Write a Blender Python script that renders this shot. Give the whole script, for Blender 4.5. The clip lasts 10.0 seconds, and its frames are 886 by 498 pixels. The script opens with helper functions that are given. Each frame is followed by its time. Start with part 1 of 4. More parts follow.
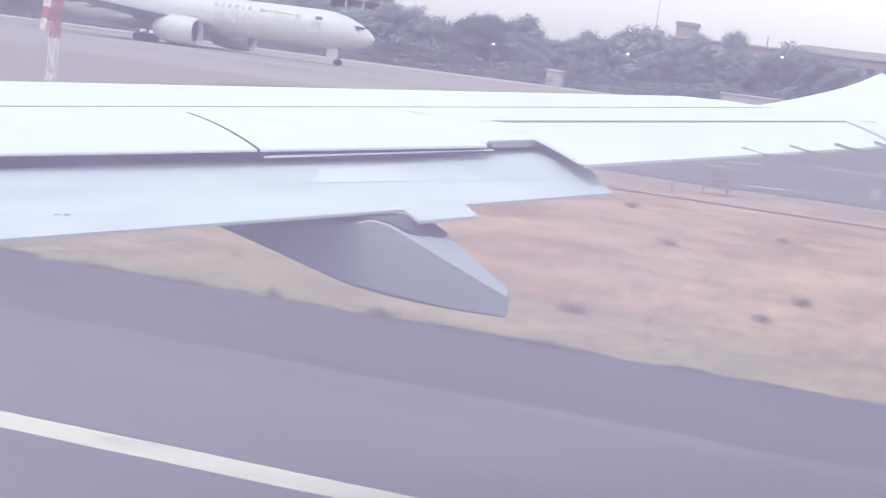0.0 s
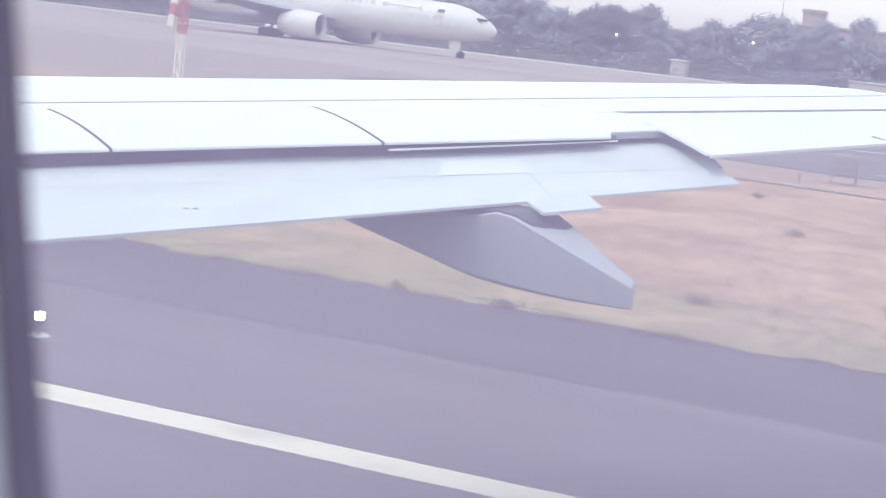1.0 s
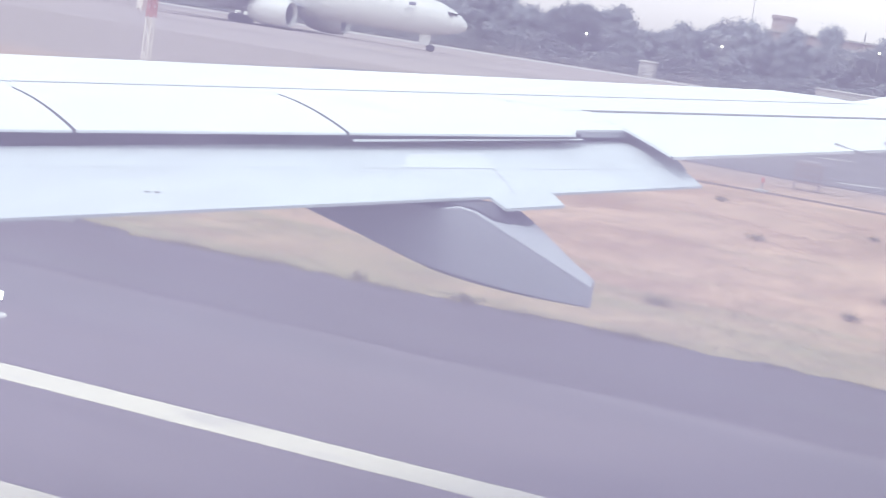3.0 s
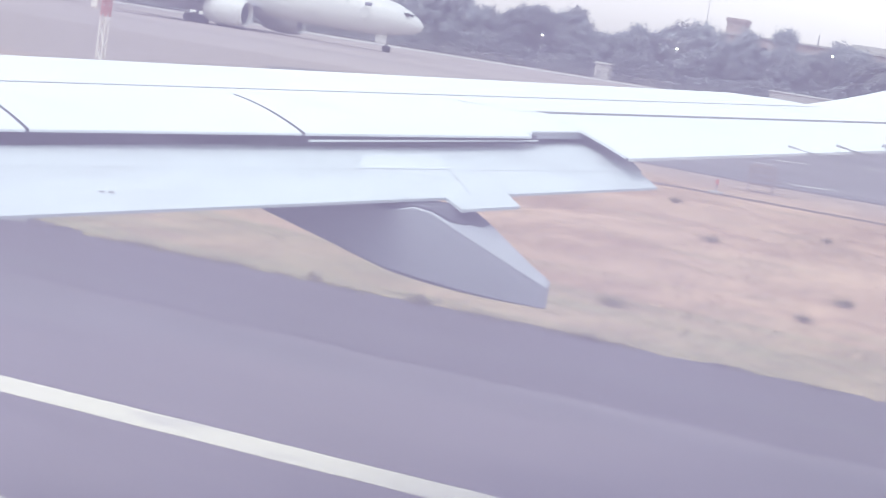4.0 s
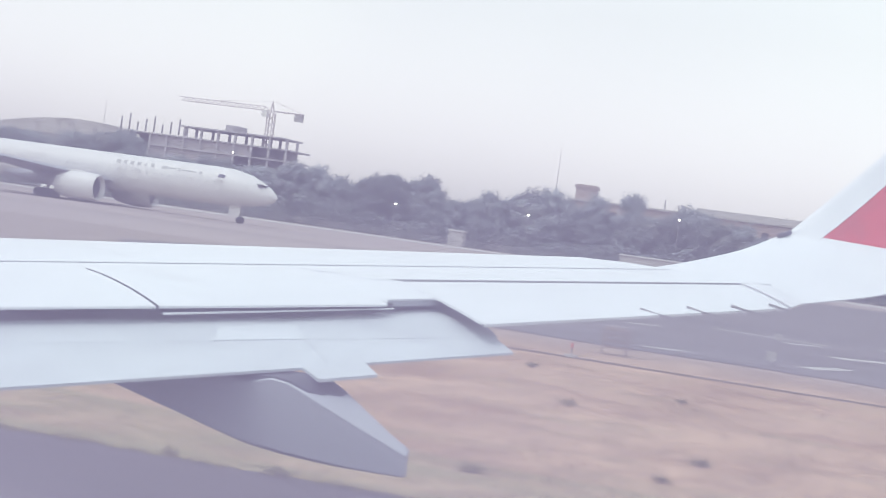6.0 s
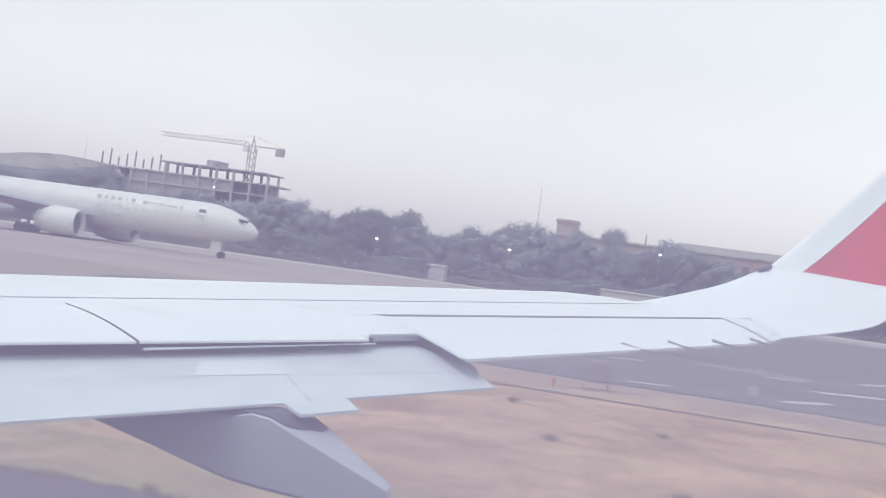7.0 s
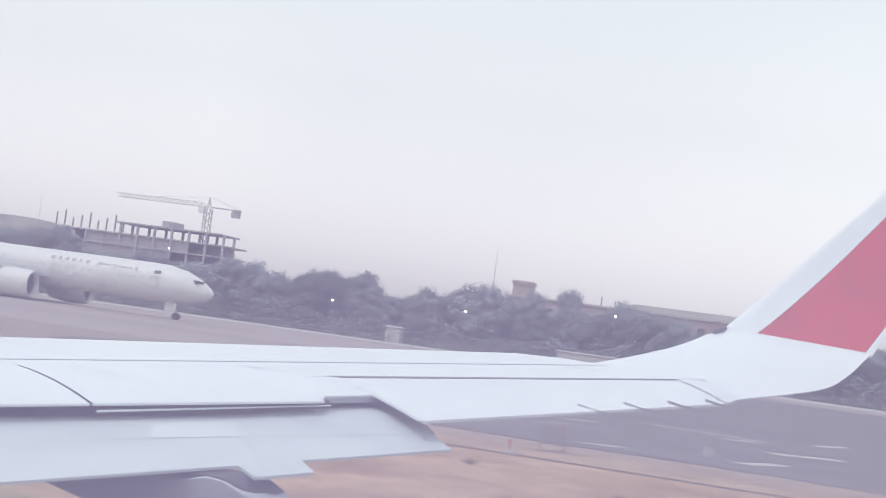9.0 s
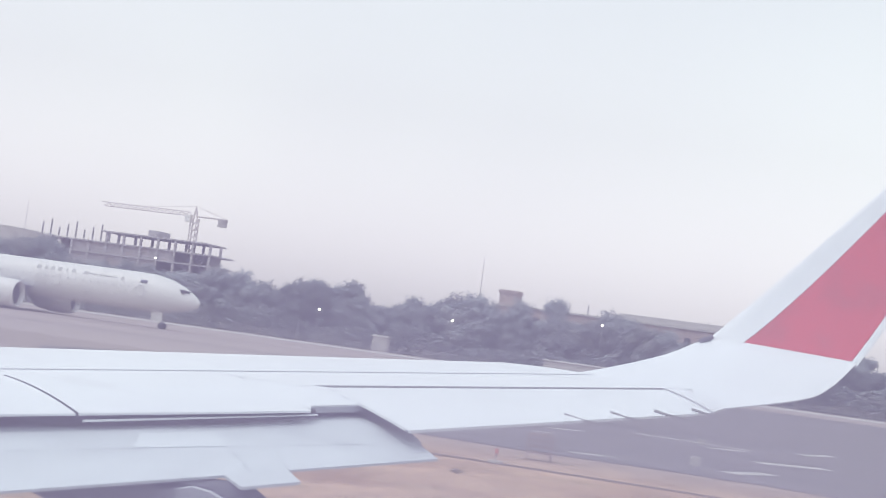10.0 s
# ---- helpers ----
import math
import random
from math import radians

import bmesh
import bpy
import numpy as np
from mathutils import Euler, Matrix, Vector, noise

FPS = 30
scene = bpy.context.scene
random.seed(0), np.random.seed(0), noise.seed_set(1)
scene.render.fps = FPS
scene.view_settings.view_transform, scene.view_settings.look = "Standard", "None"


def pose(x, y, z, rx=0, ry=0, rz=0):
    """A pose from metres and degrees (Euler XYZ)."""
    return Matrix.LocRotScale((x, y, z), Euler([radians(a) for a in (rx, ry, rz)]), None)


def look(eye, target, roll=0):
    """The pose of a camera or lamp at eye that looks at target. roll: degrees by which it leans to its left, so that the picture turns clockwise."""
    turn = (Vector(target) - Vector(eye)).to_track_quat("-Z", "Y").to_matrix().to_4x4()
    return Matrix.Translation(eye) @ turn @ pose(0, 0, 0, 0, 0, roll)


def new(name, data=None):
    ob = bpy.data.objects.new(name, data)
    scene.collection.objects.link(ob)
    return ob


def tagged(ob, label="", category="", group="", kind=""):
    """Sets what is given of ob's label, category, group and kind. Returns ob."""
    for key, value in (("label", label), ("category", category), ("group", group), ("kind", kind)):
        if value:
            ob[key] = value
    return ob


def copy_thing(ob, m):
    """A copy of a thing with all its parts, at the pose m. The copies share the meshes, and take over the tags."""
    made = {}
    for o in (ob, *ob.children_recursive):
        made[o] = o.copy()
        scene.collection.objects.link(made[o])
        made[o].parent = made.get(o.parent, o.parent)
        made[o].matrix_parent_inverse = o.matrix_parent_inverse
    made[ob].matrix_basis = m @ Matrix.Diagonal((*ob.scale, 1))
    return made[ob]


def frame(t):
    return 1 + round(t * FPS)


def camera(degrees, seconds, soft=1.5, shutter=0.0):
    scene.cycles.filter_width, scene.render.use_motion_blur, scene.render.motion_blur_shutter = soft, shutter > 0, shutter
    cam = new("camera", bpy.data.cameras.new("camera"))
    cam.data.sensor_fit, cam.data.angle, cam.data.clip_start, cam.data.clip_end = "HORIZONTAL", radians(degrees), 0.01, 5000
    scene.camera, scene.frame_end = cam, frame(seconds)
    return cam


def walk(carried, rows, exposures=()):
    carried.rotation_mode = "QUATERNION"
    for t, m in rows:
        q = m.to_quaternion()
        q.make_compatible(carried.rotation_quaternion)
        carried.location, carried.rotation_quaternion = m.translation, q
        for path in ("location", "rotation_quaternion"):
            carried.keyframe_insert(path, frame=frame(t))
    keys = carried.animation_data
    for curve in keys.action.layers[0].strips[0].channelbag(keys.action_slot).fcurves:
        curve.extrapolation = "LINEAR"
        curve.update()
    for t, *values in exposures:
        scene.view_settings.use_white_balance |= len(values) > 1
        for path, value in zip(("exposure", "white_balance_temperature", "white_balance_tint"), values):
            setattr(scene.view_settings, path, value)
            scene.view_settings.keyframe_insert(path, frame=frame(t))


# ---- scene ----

# The camera sits at a cabin window; x points out over the wing, y ahead, z up.
H = 3.7


def eye(dy=0.0):
    return Vector((0.0, dy, H))


def aim(t, x, y, z, roll, dy=0.0):
    return (t, look(eye(dy), eye(dy) + Vector((x, y, z)), roll))


cam = camera(30.26, 10.0, soft=0.6)
# the window edge, a hand's width away, is out of focus
cam.data.dof.use_dof, cam.data.dof.focus_distance, cam.data.dof.aperture_fstop = True, 18.0, 13.0
walk(cam, [
    aim(0.0, 0.9327, 0.3416, -0.1161, 7.22, -0.006),
    aim(0.5, 0.9163, 0.3814, -0.1227, 6.88, 0.002),
    aim(1.0, 0.9031, 0.4094, -0.1298, 6.50, 0),
    aim(1.5, 0.8985, 0.4202, -0.1273, 6.59, 0),
    aim(2.0, 0.8946, 0.4293, -0.1239, 6.61, 0.002),
    aim(2.5, 0.9059, 0.4046, -0.1250, 7.77, -0.012),
    aim(3.0, 0.9121, 0.3884, -0.1309, 8.59, -0.012),
    aim(3.2, 0.9187, 0.3731, -0.1294, 8.79, -0.012),
    aim(4.3, 0.9248, 0.3603, -0.1220, 8.99, -0.012),
    aim(4.5, 0.9250, 0.3649, -0.1061, 9.07, -0.012),
    aim(5.0, 0.9247, 0.3716, -0.0825, 8.77, -0.012),
    aim(5.5, 0.9490, 0.3129, -0.0395, 8.67, -0.012),
    aim(6.0, 0.9541, 0.2993, -0.0124, 7.87, -0.012),
    aim(7.3, 0.9568, 0.2903, 0.0148, 8.10, -0.012),
    aim(7.5, 0.9564, 0.2916, 0.0177, 8.29, -0.012),
    aim(8.0, 0.9553, 0.2942, 0.0299, 7.75, -0.012),
    aim(8.5, 0.9594, 0.2788, 0.0426, 7.73, -0.012),
    aim(9.0, 0.9614, 0.2703, 0.0509, 7.82, -0.012),
    aim(9.5, 0.9636, 0.2607, 0.0593, 7.83, -0.012),
    aim(10.0, 0.9630, 0.2632, 0.0576, 7.78, -0.012),
], exposures=[(0.0, 0.67, 6060, 2), (1.5, 0.77, 6060, 1), (3.0, 0.77, 6060, 1), (4.5, 0.70, 6060, 1), (6.0, 0.46, 6080, 1), (7.5, 0.37, 6110, 3), (10.0, 0.38, 6120, 4)])

# ---- light ----
SUN_EL, SUN_AZ = radians(64), radians(310)
world = bpy.data.worlds.new("sky")
scene.world = world
world.use_nodes = True
wn = world.node_tree
sky = wn.nodes.new("ShaderNodeTexSky")
sky.sky_type = "NISHITA"
sky.sun_disc = False
sky.sun_elevation, sky.sun_rotation = SUN_EL, SUN_AZ
sky.air_density, sky.dust_density, sky.ozone_density = 2.6, 1.3, 1.0
pale = wn.nodes.new("ShaderNodeHueSaturation")
pale.inputs["Saturation"].default_value = 0.2
wn.links.new(sky.outputs[0], pale.inputs["Color"])
# smog dims and tints the sky towards the horizon
height = wn.nodes.new("ShaderNodeSeparateXYZ")
way = wn.nodes.new("ShaderNodeTexCoord")
wn.links.new(way.outputs["Generated"], height.inputs[0])
smog = wn.nodes.new("ShaderNodeValToRGB")
smog.color_ramp.interpolation = "EASE"
smog.color_ramp.elements[0].position, smog.color_ramp.elements[0].color = 0.0, (0.885, 0.875, 0.885, 1)
smog.color_ramp.elements[1].position, smog.color_ramp.elements[1].color = 0.22, (0.985, 0.985, 0.94, 1)
wn.links.new(height.outputs["Z"], smog.inputs[0])
dimmed = wn.nodes.new("ShaderNodeMix")
dimmed.data_type, dimmed.blend_type = "RGBA", "MULTIPLY"
dimmed.inputs[0].default_value = 1.0
wn.links.new(pale.outputs[0], dimmed.inputs[6])
wn.links.new(smog.outputs[0], dimmed.inputs[7])
wn.links.new(dimmed.outputs[2], wn.nodes["Background"].inputs[0])
wn.nodes["Background"].inputs[1].default_value = 0.18
sun_data = bpy.data.lights.new("sun", "SUN")
sun_data.energy, sun_data.angle, sun_data.color = 0.6, radians(26), (1.0, 0.95, 0.88)
sun = new("sun", sun_data)
sun.matrix_world = look((0, 0, 60), Vector((0, 0, 60)) - Vector((math.sin(SUN_AZ) * math.cos(SUN_EL), math.cos(SUN_AZ) * math.cos(SUN_EL), math.sin(SUN_EL))))


# ---- materials ----
def material(name, color, rough=0.6, metal=0.0, var=0.12, scale=3.0, fine=60.0, bump=0.0, stretch=(1, 1, 1), spot=None, spot_scale=0.4, spot_low=0.52, spot_high=0.68, spec=0.5, per_object=0.0):
    """Two scales of noise over a base colour, an optional second colour in patches, fine bump."""
    m = bpy.data.materials.new(name)
    m.use_nodes = True
    nt = m.node_tree
    b = nt.nodes["Principled BSDF"]
    b.inputs["Roughness"].default_value = rough
    b.inputs["Metallic"].default_value = metal
    b.inputs["Specular IOR Level"].default_value = spec
    co = nt.nodes.new("ShaderNodeTexCoord")
    mp = nt.nodes.new("ShaderNodeMapping")
    mp.inputs["Scale"].default_value = stretch
    geo = nt.nodes.new("ShaderNodeNewGeometry")
    nt.links.new(geo.outputs["Position"], mp.inputs["Vector"])

    def noise_node(s, detail):
        n = nt.nodes.new("ShaderNodeTexNoise")
        n.inputs["Scale"].default_value = s
        n.inputs["Detail"].default_value = detail
        nt.links.new(mp.outputs[0], n.inputs["Vector"])
        return n.outputs["Fac"]

    def mixed(fac, a, bcol):
        mx = nt.nodes.new("ShaderNodeMix")
        mx.data_type = "RGBA"
        for sock, v in ((mx.inputs[0], fac), (mx.inputs[6], a), (mx.inputs[7], bcol)):
            if hasattr(v, "links"):
                nt.links.new(v, sock)
            else:
                sock.default_value = v
        return mx.outputs[2]

    dark = (*[c * (1 - var) for c in color], 1)
    light = (*[min(1, c * (1 + var)) for c in color], 1)
    big, small = noise_node(scale, 4), noise_node(fine, 3)
    col = mixed(big, dark, light)
    col = mixed(small, mixed(0.5, col, dark), mixed(0.5, col, light))
    if spot:
        ramp = nt.nodes.new("ShaderNodeValToRGB")
        ramp.color_ramp.elements[0].position, ramp.color_ramp.elements[1].position = spot_low, spot_high
        nt.links.new(noise_node(spot_scale, 5), ramp.inputs[0])
        col = mixed(ramp.outputs[0], col, (*spot, 1))
    if per_object:
        info = nt.nodes.new("ShaderNodeObjectInfo")
        hsv = nt.nodes.new("ShaderNodeHueSaturation")
        mr = nt.nodes.new("ShaderNodeMapRange")
        mr.inputs[3].default_value, mr.inputs[4].default_value = 1 - per_object, 1 + per_object
        nt.links.new(info.outputs["Random"], mr.inputs[0])
        nt.links.new(mr.outputs[0], hsv.inputs["Value"])
        nt.links.new(col, hsv.inputs["Color"])
        col = hsv.outputs[0]
    nt.links.new(col, b.inputs["Base Color"])
    if bump:
        bp = nt.nodes.new("ShaderNodeBump")
        bp.inputs["Strength"].default_value = bump
        bp.inputs["Distance"].default_value = 0.02
        nt.links.new(small, bp.inputs["Height"])
        nt.links.new(bp.outputs[0], b.inputs["Normal"])
    return m


def mottled(m, scale, stretch, low, high, rough=0.7):
    """Multiply a material's colour by a high-contrast noise, for streaks and tufts."""
    nt = m.node_tree
    sock = nt.nodes["Principled BSDF"].inputs["Base Color"]
    geo, mp = nt.nodes.new("ShaderNodeNewGeometry"), nt.nodes.new("ShaderNodeMapping")
    mp.inputs["Scale"].default_value = stretch
    nt.links.new(geo.outputs["Position"], mp.inputs["Vector"])
    n = nt.nodes.new("ShaderNodeTexNoise")
    n.inputs["Scale"].default_value, n.inputs["Detail"].default_value, n.inputs["Roughness"].default_value = scale, 8, rough
    nt.links.new(mp.outputs[0], n.inputs["Vector"])
    span = nt.nodes.new("ShaderNodeMapRange")
    for k, v in ((1, 0.36), (2, 0.64), (3, low), (4, high)):
        span.inputs[k].default_value = v
    nt.links.new(n.outputs["Fac"], span.inputs[0])
    hsv = nt.nodes.new("ShaderNodeHueSaturation")
    nt.links.new(span.outputs[0], hsv.inputs["Value"])
    nt.links.new(sock.links[0].from_socket, hsv.inputs["Color"])
    nt.links.new(hsv.outputs[0], sock)


WHITE = material("wing_paint", (0.72, 0.74, 0.76), 0.38, var=0.03, scale=0.8, fine=9, spot=(0.60, 0.61, 0.63), spot_scale=1.3, spot_low=0.6, spot_high=0.8, stretch=(1, 0.35, 1))
GREY = material("grey_paint", (0.27, 0.275, 0.31), 0.4, var=0.05, scale=1.0, fine=12, spot=(0.22, 0.22, 0.25), spot_scale=1.6, spot_low=0.58, spot_high=0.8, stretch=(1, 0.3, 1))
FAIRING = material("fairing_paint", (0.35, 0.36, 0.39), 0.38, var=0.05, scale=1.0, fine=12, spot=(0.26, 0.265, 0.30), spot_scale=1.6, spot_low=0.58, spot_high=0.8, stretch=(1, 0.3, 1))
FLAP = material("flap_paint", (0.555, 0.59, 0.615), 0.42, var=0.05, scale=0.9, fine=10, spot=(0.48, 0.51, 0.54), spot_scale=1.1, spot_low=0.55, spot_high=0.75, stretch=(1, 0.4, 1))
PANEL = material("panel_paint", (0.60, 0.62, 0.65), 0.42, var=0.04, scale=1.2, fine=12)
HINGE = material("hinge_seal", (0.40, 0.40, 0.42), 0.8, var=0.1)
EMBLEM = material("fin_emblem", (0.15, 0.14, 0.20), 0.5, var=0.1)
SEAM = material("seam_sealant", (0.50, 0.52, 0.54), 0.6, var=0.1)
# Near black: the shade of the flap recesses is put into this colour.
COVE = material("cove_shade", (0.055, 0.055, 0.07), 0.6, var=0.2, scale=4, fine=30)
# Near-black tone that stands in for shade between wing panels.
GAP = material("gap_shade", (0.05, 0.05, 0.06), 0.8, var=0.1)
RED = material("winglet_red", (0.52, 0.035, 0.05), 0.35, var=0.05, scale=1.2, fine=14, spot=(0.42, 0.04, 0.05), spot_scale=2.2)
ASPHALT = material("asphalt", (0.147, 0.124, 0.134), 0.9, var=0.2, scale=0.5, fine=22, bump=0.35, stretch=(1, 0.16, 1), spot=(0.125, 0.114, 0.122), spot_scale=0.22, spot_low=0.5, spot_high=0.62, spec=0.25)
SHOULDER = material("shoulder_asphalt", (0.102, 0.085, 0.094), 0.9, var=0.18, scale=0.35, fine=22, bump=0.35, stretch=(1, 0.12, 1), spot=(0.13, 0.122, 0.125), spot_scale=0.3, spot_low=0.55, spot_high=0.75, spec=0.25)
APRON = material("taxiway_asphalt", (0.162, 0.144, 0.150), 0.9, var=0.14, scale=0.2, fine=9, bump=0.2, stretch=(1, 0.15, 1), spot=(0.142, 0.128, 0.134), spot_scale=0.08, spec=0.25)
OLD_LINE = material("worn_line_paint", (0.40, 0.38, 0.365), 0.8, var=0.12, scale=1.5, fine=20, spot=(0.22, 0.21, 0.21), spot_scale=1.2, spot_low=0.5, spot_high=0.66)
LINE = material("line_paint", (0.68, 0.63, 0.51), 0.7, var=0.08, scale=1.5, fine=30, spot=(0.42, 0.39, 0.35), spot_scale=1.6, spot_low=0.57, spot_high=0.74, stretch=(1, 0.4, 1))
GRASS = material("dry_grass", (0.42, 0.286, 0.198), 0.95, var=0.45, scale=0.5, fine=11, bump=0.15, stretch=(0.3, 0.36, 1), spot=(0.29, 0.18, 0.12), spot_scale=0.7, spot_low=0.44, spot_high=0.72, spec=0.1)
gt = GRASS.node_tree
gpos = gt.nodes.new("ShaderNodeNewGeometry")
gsep = gt.nodes.new("ShaderNodeSeparateXYZ")
gt.links.new(gpos.outputs["Position"], gsep.inputs[0])
grange = gt.nodes.new("ShaderNodeMapRange")
for k, v in ((1, 20.5), (2, 29.0), (3, 0.95), (4, -0.12)):
    grange.inputs[k].default_value = v
gt.links.new(gsep.outputs["X"], grange.inputs[0])
gmap = gt.nodes.new("ShaderNodeMapping")
gmap.inputs["Scale"].default_value = (1, 0.3, 1)
gt.links.new(gpos.outputs["Position"], gmap.inputs["Vector"])
gnoise = gt.nodes.new("ShaderNodeTexNoise")
gnoise.inputs["Scale"].default_value, gnoise.inputs["Detail"].default_value = 0.7, 6
gt.links.new(gmap.outputs[0], gnoise.inputs["Vector"])
gspread = gt.nodes.new("ShaderNodeMapRange")
for k, v in ((1, 0.3), (2, 0.7), (3, -0.45), (4, 0.5)):
    gspread.inputs[k].default_value = v
gt.links.new(gnoise.outputs["Fac"], gspread.inputs[0])
gadd = gt.nodes.new("ShaderNodeMath")
gadd.operation, gadd.use_clamp = "ADD", True
gt.links.new(grange.outputs[0], gadd.inputs[0])
gt.links.new(gspread.outputs[0], gadd.inputs[1])
gmix = gt.nodes.new("ShaderNodeMix")
gmix.data_type = "RGBA"
gmix.inputs[7].default_value = (0.255, 0.23, 0.135, 1)
gt.links.new(gadd.outputs[0], gmix.inputs[0])
gt.links.new(gt.nodes["Principled BSDF"].inputs["Base Color"].links[0].from_socket, gmix.inputs[6])
# farther out the grass gives way to grey-brown bare soil
grange2 = gt.nodes.new("ShaderNodeMapRange")
for k, v in ((1, 52.0), (2, 66.0), (3, 0.0), (4, 1.0)):
    grange2.inputs[k].default_value = v
gt.links.new(gsep.outputs["X"], grange2.inputs[0])
gmix2 = gt.nodes.new("ShaderNodeMix")
gmix2.data_type = "RGBA"
gmix2.inputs[7].default_value = (0.275, 0.23, 0.212, 1)
gt.links.new(grange2.outputs[0], gmix2.inputs[0])
gt.links.new(gmix.outputs[2], gmix2.inputs[6])
gt.links.new(gmix2.outputs[2], gt.nodes["Principled BSDF"].inputs["Base Color"])
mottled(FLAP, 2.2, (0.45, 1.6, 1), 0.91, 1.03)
mottled(WHITE, 1.6, (0.5, 1.4, 1), 0.96, 1.02)
mottled(GRASS, 1.1, (0.3, 0.8, 1), 0.86, 1.13)
mottled(GRASS, 3.6, (0.35, 0.8, 1), 0.85, 1.13)
mottled(ASPHALT, 0.8, (1, 0.1, 1), 0.87, 1.11)
mottled(ASPHALT, 3.0, (1, 0.25, 1), 0.93, 1.06)
mottled(SHOULDER, 0.8, (1, 0.1, 1), 0.86, 1.12)
mottled(SHOULDER, 3.0, (1, 0.25, 1), 0.93, 1.06)
mottled(APRON, 0.35, (0.5, 0.25, 1), 0.86, 1.12)
FALLOW = material("fallow_field", (0.32, 0.272, 0.26), 0.95, var=0.15, scale=0.05, fine=0.8, stretch=(1, 0.25, 1), spot=(0.25, 0.215, 0.21), spot_scale=0.03, spec=0.1)
TUFT = material("grass_blades", (0.55, 0.42, 0.27), 0.95, var=0.25, scale=0.35, fine=4, spot=(0.44, 0.37, 0.24), spot_scale=0.25, spec=0.1)
WEED = material("olive_weeds", (0.30, 0.25, 0.16), 0.95, var=0.3, scale=0.5, fine=4, spot=(0.22, 0.19, 0.125), spot_scale=0.4, spec=0.1)
CONCRETE = material("concrete", (0.42, 0.40, 0.38), 0.85, var=0.15, scale=0.4, fine=6, spot=(0.30, 0.28, 0.27), spot_scale=0.3)
# Brick tone paled: the haze before the building is in the colour.
BRICK = material("brick_wall", (0.37, 0.295, 0.275), 0.9, var=0.15, scale=0.3, fine=3, spot=(0.42, 0.36, 0.335), spot_scale=0.12)
# Both tones below are lightened in place of distance haze.
BARE = material("weathered_concrete", (0.37, 0.35, 0.36), 0.9, var=0.15, scale=0.3, fine=3, spot=(0.24, 0.22, 0.23), spot_scale=0.2)
RAW = material("raw_block_wall", (0.33, 0.305, 0.315), 0.9, var=0.2, scale=0.2, fine=2, spot=(0.34, 0.28, 0.26), spot_scale=0.1)
PLASTER = material("pale_plaster", (0.42, 0.40, 0.385), 0.85, var=0.1, scale=0.4, fine=4)
# Leaf colour lightened and cooled to carry the distance haze.
HAZY_LEAF = material("foliage", (0.30, 0.32, 0.335), 0.85, var=0.45, scale=0.28, fine=1.6, spot=(0.33, 0.335, 0.325), spot_scale=0.16, per_object=0.3, spec=0.2)
lt = HAZY_LEAF.node_tree
thin = lt.nodes.new("ShaderNodeBsdfTranslucent")
lmix = lt.nodes.new("ShaderNodeMixShader")
lmix.inputs[0].default_value = 0.3
lcol = lt.nodes["Principled BSDF"].inputs["Base Color"].links[0].from_socket
lt.links.new(lcol, thin.inputs["Color"])
lt.links.new(lt.nodes["Principled BSDF"].outputs[0], lmix.inputs[1])
lt.links.new(thin.outputs[0], lmix.inputs[2])
lt.links.new(lmix.outputs[0], lt.nodes["Material Output"].inputs[0])
BARK = material("bark", (0.11, 0.085, 0.065), 0.95, var=0.25, scale=2, fine=9)
STEEL = material("painted_steel", (0.30, 0.29, 0.29), 0.6, 0.2, var=0.15, scale=2, fine=12)
RUST = material("rusty_steel", (0.30, 0.245, 0.23), 0.8, 0.1, var=0.2, scale=3)
MAST_RED = material("mast_red", (0.45, 0.15, 0.12), 0.6, var=0.12, scale=2)
MAST_WHITE = material("mast_white", (0.72, 0.70, 0.67), 0.6, var=0.08, scale=2)
ORANGE = material("sign_orange", (0.55, 0.24, 0.10), 0.6, var=0.1)
RUBBER = material("rubber", (0.03, 0.03, 0.032), 0.85, var=0.2)
JET_WHITE = material("jet_white", (0.62, 0.61, 0.595), 0.4, var=0.05, scale=0.15, fine=1.5, spot=(0.52, 0.51, 0.50), spot_scale=0.2)
JET_NAVY = material("jet_navy", (0.045, 0.045, 0.10), 0.4, var=0.1, scale=0.3)
JET_GOLD = material("jet_gold", (0.34, 0.345, 0.33), 0.5, var=0.1)
GLASS_DARK = material("dark_glass", (0.02, 0.022, 0.03), 0.15, var=0.1)
# Crane colour lightened towards the haze around it.
CRANE = material("crane_paint", (0.62, 0.56, 0.54), 0.7, var=0.15, scale=0.5)
LINING = material("cabin_lining", (0.66, 0.66, 0.76), 0.7, var=0.04, scale=6, fine=120, bump=0.1)
GASKET = material("window_seal", (0.24, 0.20, 0.30), 0.8, var=0.1, scale=20)

LAMP = bpy.data.materials.new("lamp_glow")
LAMP.use_nodes = True
LAMP.node_tree.nodes["Principled BSDF"].inputs["Emission Color"].default_value = (1.0, 0.93, 0.75, 1)
LAMP.node_tree.nodes["Principled BSDF"].inputs["Emission Strength"].default_value = 12.0

# Acrylic pane: mostly clear, with a violet veil mixed in that imitates haze.
PANE = bpy.data.materials.new("veiled_acrylic")
PANE.use_nodes = True
pn = PANE.node_tree
pn.nodes.remove(pn.nodes["Principled BSDF"])
clear = pn.nodes.new("ShaderNodeBsdfTransparent")
veil = pn.nodes.new("ShaderNodeBsdfTranslucent")
veil.inputs[0].default_value = (0.71, 0.60, 0.95, 1)
pmix = pn.nodes.new("ShaderNodeMixShader")
ptex = pn.nodes.new("ShaderNodeTexNoise")
ptex.inputs["Scale"].default_value = 14
pgeo = pn.nodes.new("ShaderNodeNewGeometry")
